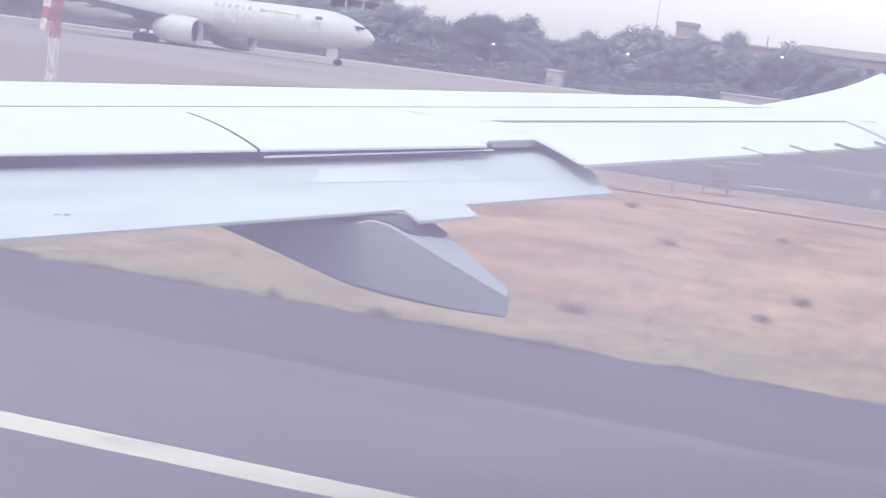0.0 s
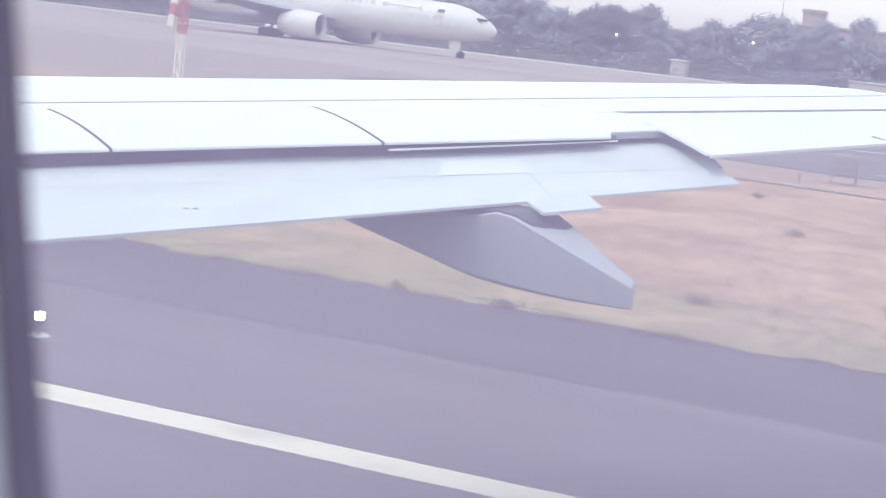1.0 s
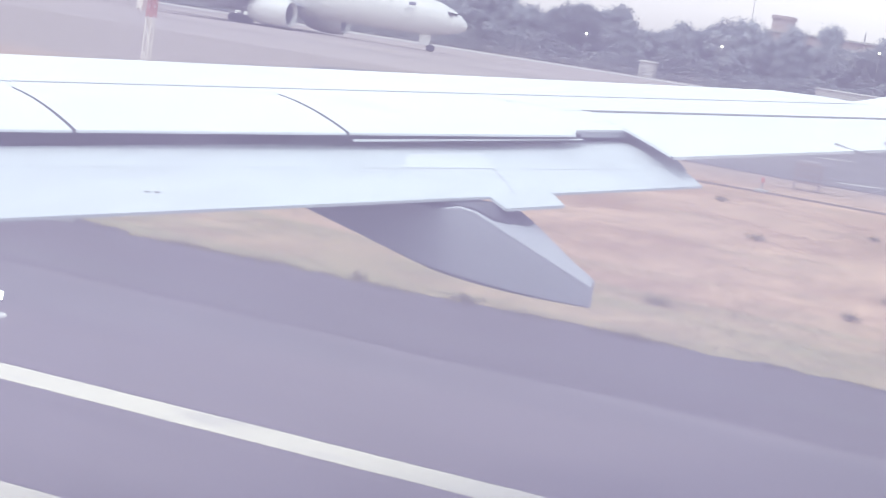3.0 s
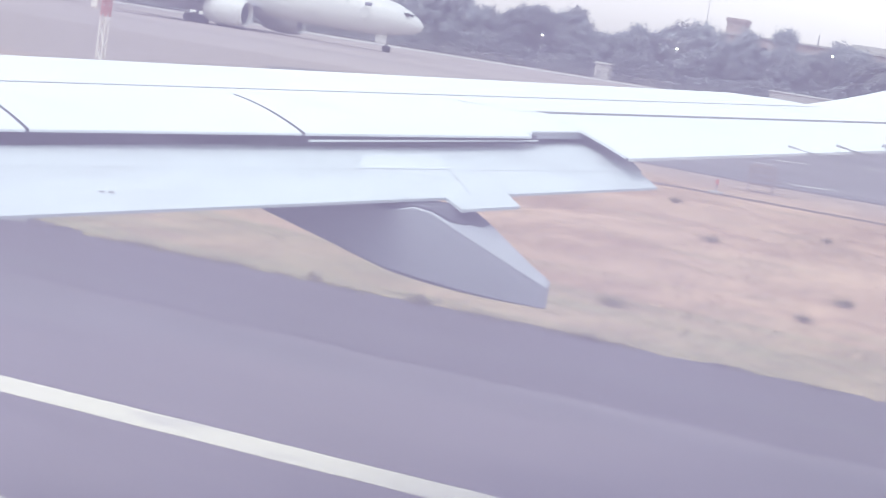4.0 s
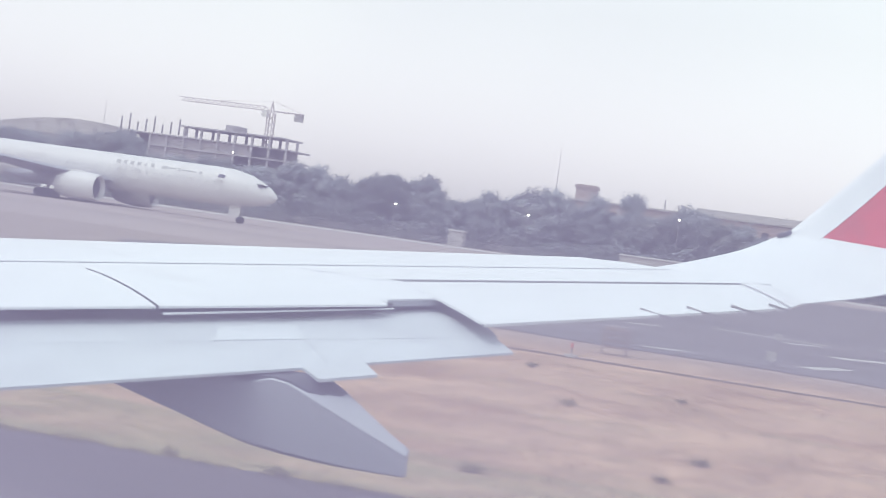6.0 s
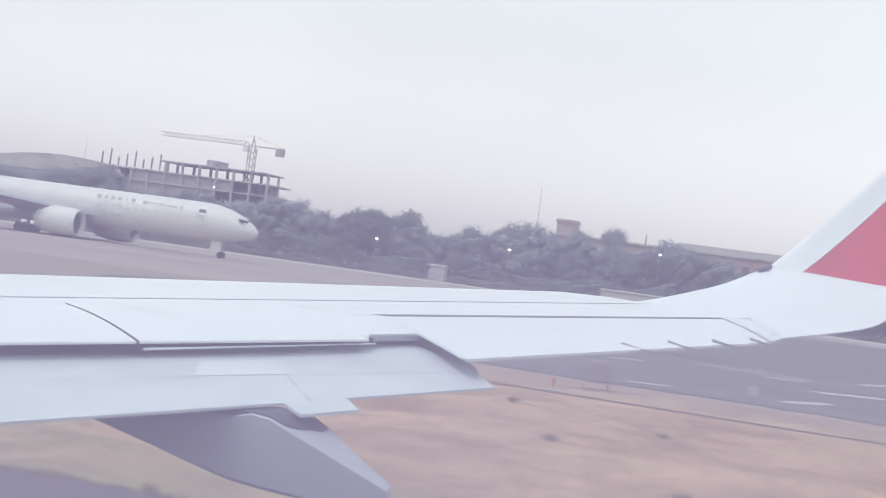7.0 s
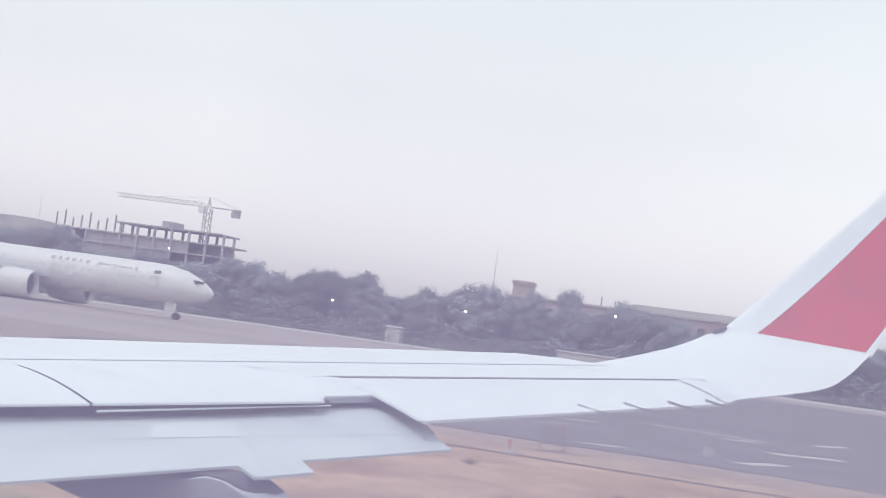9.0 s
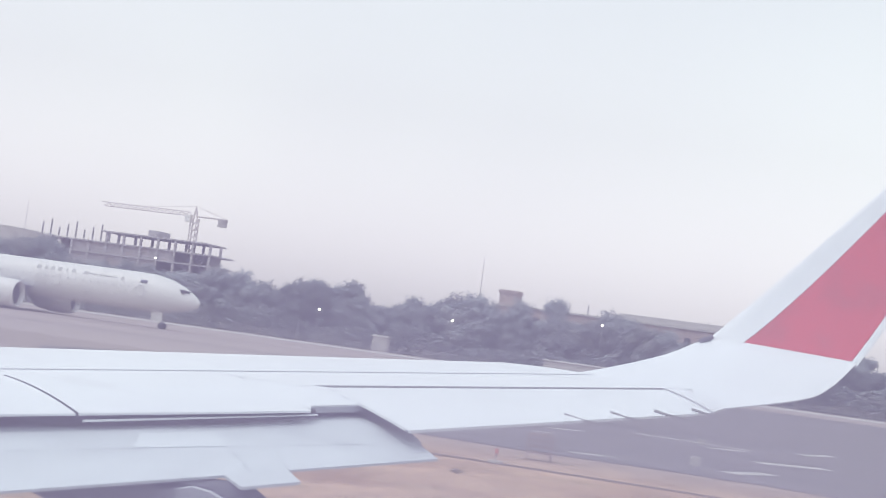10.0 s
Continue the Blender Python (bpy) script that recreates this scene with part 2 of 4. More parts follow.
pn.links.new(pgeo.outputs["Position"], ptex.inputs["Vector"])
pmap = pn.nodes.new("ShaderNodeMapRange")
pmap.inputs[1].default_value, pmap.inputs[2].default_value = 0.3, 0.7
pmap.inputs[3].default_value, pmap.inputs[4].default_value = 0.40, 0.47
pn.links.new(ptex.outputs["Fac"], pmap.inputs[0])
pn.links.new(pmap.outputs[0], pmix.inputs[0])
pn.links.new(clear.outputs[0], pmix.inputs[1])
pn.links.new(veil.outputs[0], pmix.inputs[2])
pn.links.new(pmix.outputs[0], pn.nodes["Material Output"].inputs[0])


# ---- mesh helpers ----
def link(name, bm, mat, smooth=False):
    bmesh.ops.recalc_face_normals(bm, faces=bm.faces)
    me = bpy.data.meshes.new(name)
    bm.to_mesh(me)
    bm.free()
    me.materials.append(mat)
    if smooth:
        me.shade_smooth()
        me.set_sharp_from_angle(angle=radians(35))
    return new(name, me)


def part(name, bm, mat, parent, label="", smooth=False):
    ob = link(name, bm, mat, smooth)
    ob.parent = parent
    if label:
        ob["label"] = label
    return ob


def thing(name, label, category, at=(0, 0, 0), rz=0.0, group=""):
    ob = new(name)
    ob.matrix_basis = pose(*at, 0, 0, rz)
    return tagged(ob, label, category, group)


def box(bm, c, s, rz=0.0):
    m = Matrix.Translation(c) @ Matrix.Rotation(radians(rz), 4, "Z") @ Matrix.Diagonal((*s, 1))
    r = bmesh.ops.create_cube(bm, size=1, matrix=m)
    return r["verts"]


def rod(bm, a, b, r0, r1=None, n=8):
    a, b = Vector(a), Vector(b)
    d = b - a
    m = Matrix.Translation((a + b) / 2) @ d.to_track_quat("Z", "Y").to_matrix().to_4x4()
    bmesh.ops.create_cone(bm, cap_ends=True, segments=n, radius1=r0, radius2=r0 if r1 is None else r1, depth=d.length, matrix=m)


def loft(bm, rings, closed=True, caps=True):
    vs = [[bm.verts.new(p) for p in r] for r in rings]
    n = len(rings[0])
    for a, b in zip(vs, vs[1:]):
        for i in range(n if closed else n - 1):
            j = (i + 1) % n
            bm.faces.new((a[i], a[j], b[j], b[i]))
    if caps and closed:
        bm.faces.new(vs[0])
        bm.faces.new(vs[-1])


def slab(bm, pts, thick):
    """A panel from its top outline, with thickness below."""
    top = [bm.verts.new(p) for p in pts]
    low = [bm.verts.new((p[0], p[1], p[2] - thick)) for p in pts]
    bm.faces.new(top)
    bm.faces.new(low[::-1])
    n = len(pts)
    for i in range(n):
        j = (i + 1) % n
        bm.faces.new((top[i], low[i], low[j], top[j]))


def sheet(bm, a, b, c, d, nu, nv, bulge, thick):
    """A curved panel: a-b is the front edge, d-c the rear edge; it bulges upwards between them."""
    a, b, c, d = map(Vector, (a, b, c, d))
    top, low = [], []
    for j in range(nv + 1):
        v = j / nv
        row = []
        for i in range(nu + 1):
            p = (a.lerp(b, i / nu)).lerp(d.lerp(c, i / nu), v)
            p.z += bulge * 4 * v * (1 - v)
            row.append(p)
        top.append([bm.verts.new(p) for p in row])
        low.append([bm.verts.new(p - Vector((0, 0, thick))) for p in row])
    for j in range(nv):
        for i in range(nu):
            bm.faces.new((top[j][i], top[j][i + 1], top[j + 1][i + 1], top[j + 1][i]))
            bm.faces.new((low[j][i], low[j + 1][i], low[j + 1][i + 1], low[j][i + 1]))
    for j in range(nv):
        for i in (0, nu):
            bm.faces.new((top[j][i], top[j + 1][i], low[j + 1][i], low[j][i]))
    for i in range(nu):
        for j in (0, nv):
            bm.faces.new((top[j][i], top[j][i + 1], low[j][i + 1], low[j][i]))


def bmn():
    return bmesh.new()


# ---- the ground ----
# the runway runs at a slight angle to the parked airliner
EDGE, TAXI, SKEW = 20.9, 64.0, 0.06
bm = bmn()
xs = [-3800, -400, -60, 0, 20, 40, 60, 110, 200, 300, 420, 800, 3800]
ys = [-3800, -600, -120, -30, 0, 30, 80, 150, 300, 600, 3800]
grid = [[bm.verts.new((x, y, 0.0)) for x in xs] for y in ys]
for r0, r1 in zip(grid, grid[1:]):
    for i in range(len(xs) - 1):
        bm.faces.new((r0[i], r0[i + 1], r1[i + 1], r1[i]))
ground = tagged(link("ground", bm, GRASS), "dry straw-coloured airfield grass reaching to the horizon", "ground", kind="structure")


def strip(name, x0, x1, y0, y1, z, mat, step, jag0, jag1, label, category="road", skew=0.0):
    """A paved strip along y, standing proud of the grass, with ragged edges."""
    bm = bmn()
    rnd = random.Random(name)
    n = int((y1 - y0) / step)
    rows = []
    for k in range(n + 1):
        y = y0 + (y1 - y0) * k / n
        off = -skew * (y - 8.0)
        a = x0 + off + jag0 * (noise.noise((y * 0.35, 1.7, 0)) + 0.6 * noise.noise((y * 1.3, 6.7, 0)) + 0.3 * rnd.uniform(-1, 1))
        b = x1 + off + jag1 * (noise.noise((y * 0.35, 9.1, 0)) + 0.6 * noise.noise((y * 1.3, 4.1, 0)) + 0.3 * rnd.uniform(-1, 1))
        rows.append([bm.verts.new(p) for p in ((a, y, -0.05), (a, y, z), (b, y, z), (b, y, -0.05))])
    for r0, r1 in zip(rows, rows[1:]):
        for i in range(3):
            bm.faces.new((r0[i], r0[i + 1], r1[i + 1], r1[i]))
    return tagged(link(name, bm, mat), label, category, kind="structure")


runway = strip("road", -47.0, EDGE - 0.3, -160, 420, 0.03, ASPHALT, 0.4, 0.0, 0.1, "grey weathered asphalt runway with a ragged grassy edge", "runway", SKEW)
bm = bmn()
rows = []
for k in range(120):
    y = -160 + k * 1.8
    bend = max(0.0, y - 14.0)
    a = TAXI + 0.022 * bend * bend + 1.4 * noise.noise((y * 0.12, 3.3, 0)) + 0.6 * noise.noise((y * 0.6, 8.3, 0))
    far = 124.0 + 150.0 / (1.0 + math.exp((y - 34.0) * 0.22))
    rows.append([bm.verts.new(p) for p in ((min(a, 123), y, -0.05), (min(a, 123), y, 0.03), (far, y, 0.03), (far, y, -0.05))])
for r0, r1 in zip(rows, rows[1:]):
    for i in range(3):
        bm.faces.new((r0[i], r0[i + 1], r1[i + 1], r1[i]))
taxiway = tagged(link("road", bm, APRON), "worn grey asphalt taxiway beyond the dry grass", "taxiway", kind="structure")
strip("road", 328, 350, -160, 520, 0.05, CONCRETE, 3.0, 1.2, 1.2, "pale concrete perimeter road in front of the trees", "road")
strip("trim", 318, 321.5, -160, 520, 0.06, BARE, 3.0, 0.4, 0.4, "dark low kerb of the perimeter drain", "drain")
shoulder = strip("road", 16.9, EDGE, -160, 420, 0.034, SHOULDER, 0.15, 0.16, 0.42, "darker asphalt shoulder between runway and dry grass", "runway", SKEW)
strip("ground", 124.5, 400, -300, 700, 0.01, FALLOW, 4.0, 1.0, 1.0, "greyish bare dry field before the boundary trees", "field")
strip("trim", 11.85, 12.35, -120, 300, 0.036, LINE, 0.2, 0.02, 0.02, "white painted edge line along the runway", "road marking", SKEW)
strip("trim", 8.86, 9.34, -120, 300, 0.036, LINE, 0.35, 0.02, 0.02, "second white painted line along the runway", "road marking", SKEW)


# ---- the airliner that carries the camera ----
def zp(x):
    return 3.578 + 0.075 * (x - 15.0)


def P(x, y, dz=0.0):
    return Vector((x, y, zp(x) + dz))


def y_le(x):
    return 6.14 - 0.553 * (x - 10.52)


def y_seam(x):
    return 5.42 - 0.47 * (x - 9.33)


def y_spoiler(x):
    return 5.19 - 0.49 * (x - 9.19)


def y_spoiler_te(x):
    return 4.32 - 0.495 * (x - 8.52)


def y_flap(x):
    return 4.375 - 0.428 * (x - 8.75)


def y_joint(x):
    return 3.93 - 0.566 * (x - 8.47)


def y_flap_te(x):
    return 3.34 - 0.405 * (x - 8.41)


def y_hinge(x):
    return 3.80 - 0.513 * (x - 11.15)


airliner = thing("airliner", "white airliner with a red winglet and lowered flaps on the runway", "airliner", (0, 0, 0))

# nose of the wing, from the seam round the leading edge
bm = bmn()
rings = []
for x in [0.3, 2.5, 5, 7, 8.5, 10, 11.5, 13, 14.2, 15.4]:
    k = 1.0 - 0.035 * x
    rings.append([P(x, y_seam(x) + 0.012, 0.004), P(x, (y_seam(x) + y_le(x)) / 2, 0.012), P(x, y_le(x), 0.0), P(x, y_le(x) + 0.16 * k, -0.05 * k),
                  P(x, y_le(x) + 0.27 * k, -0.14 * k), P(x, y_le(x) + 0.27 * k, -0.22 * k), P(x, y_le(x) + 0.1 * k, -0.33 * k), P(x, y_seam(x), -0.40 * k)])
loft(bm, rings)
part("leading_edge", bm, WHITE, airliner, "bright white wing leading edge", True)

# wing box below the panels
bm = bmn()
rings = []
for x in [0.3, 3, 6, 8.5, 10.0, 10.9]:
    k = 1.0 - 0.035 * x
    rings.append([P(x, y_seam(x) - 0.01, -0.02), P(x, y_spoiler(x) + 0.02, -0.03), P(x, y_spoiler(x) - 0.05, -0.20), P(x, y_spoiler(x) - 0.25, -0.62), P(x, y_spoiler(x), -0.66), P(x, y_seam(x), -0.50)])
loft(bm, rings)
part("wing_box", bm, COVE, airliner, "flap cove with its shade painted near black")
bm = bmn()
rings = []
for x in [10.9, 12, 13.5, 15.4]:
    k = 1.0 - 0.035 * x
    rings.append([P(x, y_seam(x) - 0.01, -0.02), P(x, y_hinge(x) + 0.02, -0.02), P(x, y_hinge(x) - 0.02, -0.2 * k), P(x, y_seam(x), -0.40 * k)])
loft(bm, rings)
part("wing_box", bm, GREY, airliner)

# upper skins
bm = bmn()
sheet(bm, P(0.3, y_seam(0.3)), P(10.95, y_seam(10.95)), P(10.95, y_spoiler(10.95)), P(0.3, y_spoiler(0.3)), 12, 2, 0.003, 0.02)
part("wing_skin", bm, WHITE, airliner, smooth=True)
bm = bmn()
sheet(bm, P(10.96, y_seam(10.96)), P(15.4, y_seam(15.4)), P(15.4, y_hinge(15.4)), P(10.96, y_hinge(10.96)), 8, 3, 0.004, 0.02)
part("wing_skin", bm, WHITE, airliner, smooth=True)

bm = bmn()
slab(bm, [P(0.5, y_seam(0.5) + 0.012, 0.0055), P(15.2, y_seam(15.2) + 0.012, 0.0055), P(15.2, y_seam(15.2) - 0.004, 0.0055), P(0.5, y_seam(0.5) - 0.004, 0.0055)], 0.004)
part("seam_seal", bm, SEAM, airliner)

# spoilers: hinged panels with open slots between them
E_F = [(2.9, 2.2), (4.45, 3.8), (6.03, 5.38), (7.56, 6.96), (9.19, 8.52), (10.93, 10.18)]
for (f0, r0), (f1, r1) in zip(E_F, E_F[1:]):
    bm = bmn()
    g = 0.008
    sheet(bm, P(f0 + g, y_spoiler(f0 + g), 0.0), P(f1 - g, y_spoiler(f1 - g), 0.0), P(r1 - g, y_spoiler_te(r1 - g), -0.06), P(r0 + g, y_spoiler_te(r0 + g), -0.06), 6, 8, 0.022, 0.014)
    part("spoiler", bm, WHITE, airliner, smooth=True)

# Dark strips laid over the slots in place of their shade.
for f0, r0 in E_F[:-1]:
    bm = bmn()
    w, v = 0.0022, 0.0085
    sheet(bm, P(f0 - w, y_spoiler(f0 - w), 0.003), P(f0 + w, y_spoiler(f0 + w), 0.003), P(r0 + v, y_spoiler_te(r0 + v), -0.057), P(r0 - v, y_spoiler_te(r0 - v), -0.057), 1, 8, 0.022, 0.02)
    part("slot_seal", bm, GAP, airliner, "near-black strip painted as the shade in the slot")

# fixed panel between the last spoiler and the aileron, with its blunt rear face
bm = bmn()
slab(bm, [P(10.95, 4.32, 0.001), P(10.97, 3.95, -0.001), P(11.16, 3.765, -0.003), P(10.79, 3.375, -0.048), P(10.36, 3.575, -0.052), P(10.24, 3.53, -0.058)], 0.008)
part("fixed_panel", bm, WHITE, airliner)


def wall(bm, a, b, d0, d1, t):
    """An upright web from a to b, d0 and d1 deep, t thick."""
    a, b = Vector(a), Vector(b)
    n = Vector((b.y - a.y, a.x - b.x, 0)).normalized() * t
    lo, hi = (a - Vector((0, 0, d0)), b - Vector((0, 0, d1))), (a, b)
    vs = [bm.verts.new(p) for p in (hi[0], hi[1], lo[1], lo[0], hi[0] + n, hi[1] + n, lo[1] + n, lo[0] + n)]
    for f in ((0, 1, 2, 3), (7, 6, 5, 4), (0, 4, 5, 1), (1, 5, 6, 2), (2, 6, 7, 3), (3, 7, 4, 0)):
        bm.faces.new([vs[i] for i in f])


bm = bmn()
wall(bm, P(10.30, 3.585, -0.058), P(10.80, 3.358, -0.052), 0.036, 0.044, 0.02)
part("panel_rear_face", bm, FAIRING, airliner, "grey blunt rear face of the fixed panel")
bm = bmn()
slab(bm, [P(11.12, 3.735, -0.012), P(10.80, 3.372, -0.05), P(10.36, 2.99, -0.074), P(10.32, 2.93, -0.078), P(10.40, 2.93, -0.078), P(10.46, 3.0, -0.07)], 0.008)
part("edge_strip", bm, PANEL, airliner, "pale grey strip along the inner edge of the aileron")
# rib coloured near black to hold the shade beside the bay
bm = bmn()
wall(bm, P(10.90, 3.44, -0.07), P(10.16, 2.832, -0.092), 0.05, 0.014, -0.02)
part("end_rib", bm, GAP, airliner, "rib beside the flap bay, its shade painted near black")
bm = bmn()
rod(bm, P(8.56, 4.30, -0.105), P(10.3, 3.50, -0.098), 0.008, 0.005)
part("flap_seal", bm, WHITE, airliner)

# near-black web added for the shade in the flap bay below the last spoiler
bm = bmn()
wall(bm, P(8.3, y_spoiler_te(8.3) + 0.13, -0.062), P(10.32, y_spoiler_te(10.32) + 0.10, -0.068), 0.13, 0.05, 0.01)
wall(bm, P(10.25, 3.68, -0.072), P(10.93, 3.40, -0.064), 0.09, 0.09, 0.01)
part("bay_web", bm, GAP, airliner, "near-black web added as the shade inside the flap bay")

# flaps
bm = bmn()
rings = []
for x, sk, up in ((3.6, 0.0, 0.0), (5, 0.0, 0.0), (6.5, 0.0, 0.0), (8, 0.0, 0.0), (9.5, 0.1, 0.0), (10.0, 0.4, 0.012), (10.45, 0.75, 0.03)):
    f, m = x + sk, x + sk * 0.5
    rings.append([P(f, y_flap(f) + 0.07, -0.25), P(f, y_flap(f) + 0.035, -0.19), P(f, y_flap(f), -0.15 + up), P(m, (y_flap(f) + y_joint(x)) / 2, -0.166 + up), P(x, y_joint(x), -0.197),
                  P(x, y_joint(x), -0.235), P(f, y_flap(f), -0.31), P(f, y_flap(f) + 0.1, -0.30)])
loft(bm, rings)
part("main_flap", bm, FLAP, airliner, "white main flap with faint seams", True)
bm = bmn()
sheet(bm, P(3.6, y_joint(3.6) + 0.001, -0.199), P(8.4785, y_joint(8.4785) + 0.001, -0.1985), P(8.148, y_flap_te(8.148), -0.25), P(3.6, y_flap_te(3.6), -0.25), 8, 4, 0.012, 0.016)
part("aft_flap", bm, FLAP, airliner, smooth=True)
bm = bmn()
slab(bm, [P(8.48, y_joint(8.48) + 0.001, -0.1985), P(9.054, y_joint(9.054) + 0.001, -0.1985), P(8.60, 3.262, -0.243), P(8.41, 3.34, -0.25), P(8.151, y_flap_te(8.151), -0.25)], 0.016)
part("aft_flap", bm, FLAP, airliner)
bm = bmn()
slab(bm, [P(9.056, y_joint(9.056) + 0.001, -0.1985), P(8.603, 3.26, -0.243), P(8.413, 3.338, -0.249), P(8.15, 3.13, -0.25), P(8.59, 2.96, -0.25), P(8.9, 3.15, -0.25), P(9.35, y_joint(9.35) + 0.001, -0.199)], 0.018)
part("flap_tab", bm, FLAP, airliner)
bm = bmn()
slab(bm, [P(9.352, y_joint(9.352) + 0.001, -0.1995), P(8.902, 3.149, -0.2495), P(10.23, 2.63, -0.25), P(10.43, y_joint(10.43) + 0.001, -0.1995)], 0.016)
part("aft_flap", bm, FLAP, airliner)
bm = bmn()
for dx in (0.0, 0.035):
    rod(bm, P(6.61 + dx, 4.385 - dx * 0.9, -0.224), P(6.628 + dx, 4.37 - dx * 0.9, -0.224), 0.008)
part("drain_fitting", bm, STEEL, airliner)

for a, b in ((P(8.479, y_joint(8.479) - 0.01, -0.199), P(8.15, y_flap_te(8.15) + 0.01, -0.248)), (P(9.055, y_joint(9.055) - 0.01, -0.2), P(8.61, 3.27, -0.241))):
    bm = bmn()
    rod(bm, a, b, 0.0045, 0.0045, 6)
    part("panel_seam", bm, SEAM, airliner)

bm = bmn()
slab(bm, [P(8.77, 4.035, -0.1565), P(9.34, 3.80, -0.1605), P(9.058, y_joint(9.058) + 0.004, -0.1925), P(8.482, y_joint(8.482) + 0.004, -0.1925)], 0.004)
part("skin_patch", bm, material("patch_paint", (0.61, 0.645, 0.67), 0.42, var=0.04, scale=1.0, fine=10), airliner, "slightly paler repair panel")
bm = bmn()
rod(bm, P(9.29, 4.02, -0.150), P(9.32, 4.005, -0.150), 0.010, 0.006, 8)
part("drain_fitting", bm, STEEL, airliner)

# flap track fairing: a canoe with a blunt tail
bm = bmn()
prof = [(5.3, 2.80, 0.05), (4.9, 2.70, 0.14), (4.26, 2.58, 0.19), (3.93, 2.505, 0.2), (3.66, 2.44, 0.205), (3.5, 2.405, 0.205), (3.38, 2.392, 0.205), (3.28, 2.382, 0.205), (3.17, 2.377, 0.203), (3.06, 2.372, 0.2), (2.91, 2.37, 0.195), (2.78, 2.372, 0.19), (2.66, 2.378, 0.185), (2.58, 2.385, 0.18)]
rings = []
for y, zb, w in prof:
    zt = min(2.505 + 0.385 * (y - 2.58), 2.785 if y < 3.45 else 2.75 + max(0.0, 0.1 * (y - 3.6)))
    zo = min(2.49 + 0.646 * (y - 2.67), 2.812 if y < 3.45 else 2.775)
    xi, dz = 8.29 - w, zt - zb
    xo = min(8.10 + 2.25 * w, 8.42)
    if y < 2.7:
        xo, zo = (8.34, 2.52) if y > 2.6 else (8.17, 2.525)
    h = xo - xi
    zo = min(zo, 2.80)
    ring = [(xi, y, zt - 0.008), (xi + 0.004, y, zb + 0.55 * dz), (xi + 0.05 * h, y, zb + 0.07 * dz), (xi + 0.2 * h, y, zb), (xo - 0.2 * h, y, zb), (xo - 0.05 * h, y, zb + 0.07 * dz),
            (xo - 0.01, y, zb + 0.5 * (zo - zb)), (xo, y, zo - 0.008), (xo - 0.008, y, zo), (xi + 0.008, y, zt)]
    rings.append(ring)
loft(bm, rings)
bm.normal_update()
for e in bm.edges:
    if len(e.link_faces) == 2 and e.calc_face_angle() > 0.42 and min(v.co.y for v in e.verts) < 3.0:
        e.smooth = False
fairing = part("flap_track_fairing", bm, FAIRING, airliner, "grey canoe-shaped flap fairing with a blunt tail", True)

# dark plate added on the fairing top for the shadow under the flap
bm = bmn()
loft(bm, [[(x0, y, zi - 0.03), (8.395, y, zo - 0.03), (8.395, y, zo + 0.005), (x0, y, zi + 0.005)] for x0, y, zi, zo in ((8.25, 3.05, 2.700, 2.736), (8.12, 3.17, 2.747, 2.802), (8.105, 3.31, 2.785, 2.805), (8.105, 3.9, 2.78, 2.785))])
part("flap_track", bm, COVE, airliner, "dark plate on top of the fairing, painted as the flap's shadow")

# aileron and its static wicks
bm = bmn()
sheet(bm, P(11.17, y_hinge(11.17) - 0.034, -0.008), P(14.93, y_hinge(14.93) - 0.034, -0.008), P(14.40, 1.33, -0.104), P(10.15, 2.82, -0.088), 8, 4, 0.012, 0.02)
aileron = part("aileron", bm, WHITE, airliner, smooth=True)
for x, y in ((12.30, 2.16), (12.93, 1.91), (13.57, 1.65), (14.16, 1.41)):
    bm = bmn()
    rod(bm, P(x, y + 0.07, -0.074), P(x - 0.005, y - 0.04, -0.094), 0.011, 0.010, 6)
    rod(bm, P(x - 0.005, y - 0.04, -0.094), P(x - 0.02, y - 0.25, -0.108), 0.009, 0.005, 6)
    part("static_wick", bm, STEEL, aileron)

# winglet: one curved blend, then the upright blade with a white edge and a red face
LE_W = [(15.4, 2.70, 3.615), (15.6, 2.40, 3.72), (16.0, 2.01, 3.89), (16.3, 1.74, 4.06), (16.37, 1.62, 4.13), (16.6, 1.07, 4.75), (16.9, 0.26, 5.71), (17.07, -0.16, 6.20)]
TE_W = [(15.4, 1.30, 3.47), (15.9, 0.63, 3.65), (16.1, 0.39, 3.81), (16.3, 0.21, 4.04), (16.34, 0.17, 4.065), (16.6, -0.16, 4.72), (16.92, -0.46, 5.60), (17.07, -0.62, 6.18)]


def along(pts, i):
    """A smooth curve through the stations, at a fractional station."""
    k = min(int(i), len(pts) - 2)
    f = i - k
    p0, p1, p2, p3 = (Vector(pts[max(0, min(len(pts) - 1, k + d))]) for d in (-1, 0, 1, 2))
    return 0.5 * (2 * p1 + (p2 - p0) * f + (2 * p0 - 5 * p1 + 4 * p2 - p3) * f * f + (3 * p1 - p0 - 3 * p2 + p3) * f ** 3)


NORMALS = [Vector((-0.28 - 0.2 * i, 0, 0.96 - 0.2 * i)).normalized() for i in range(4)] + [Vector((-0.96, 0, 0.28))] * 4


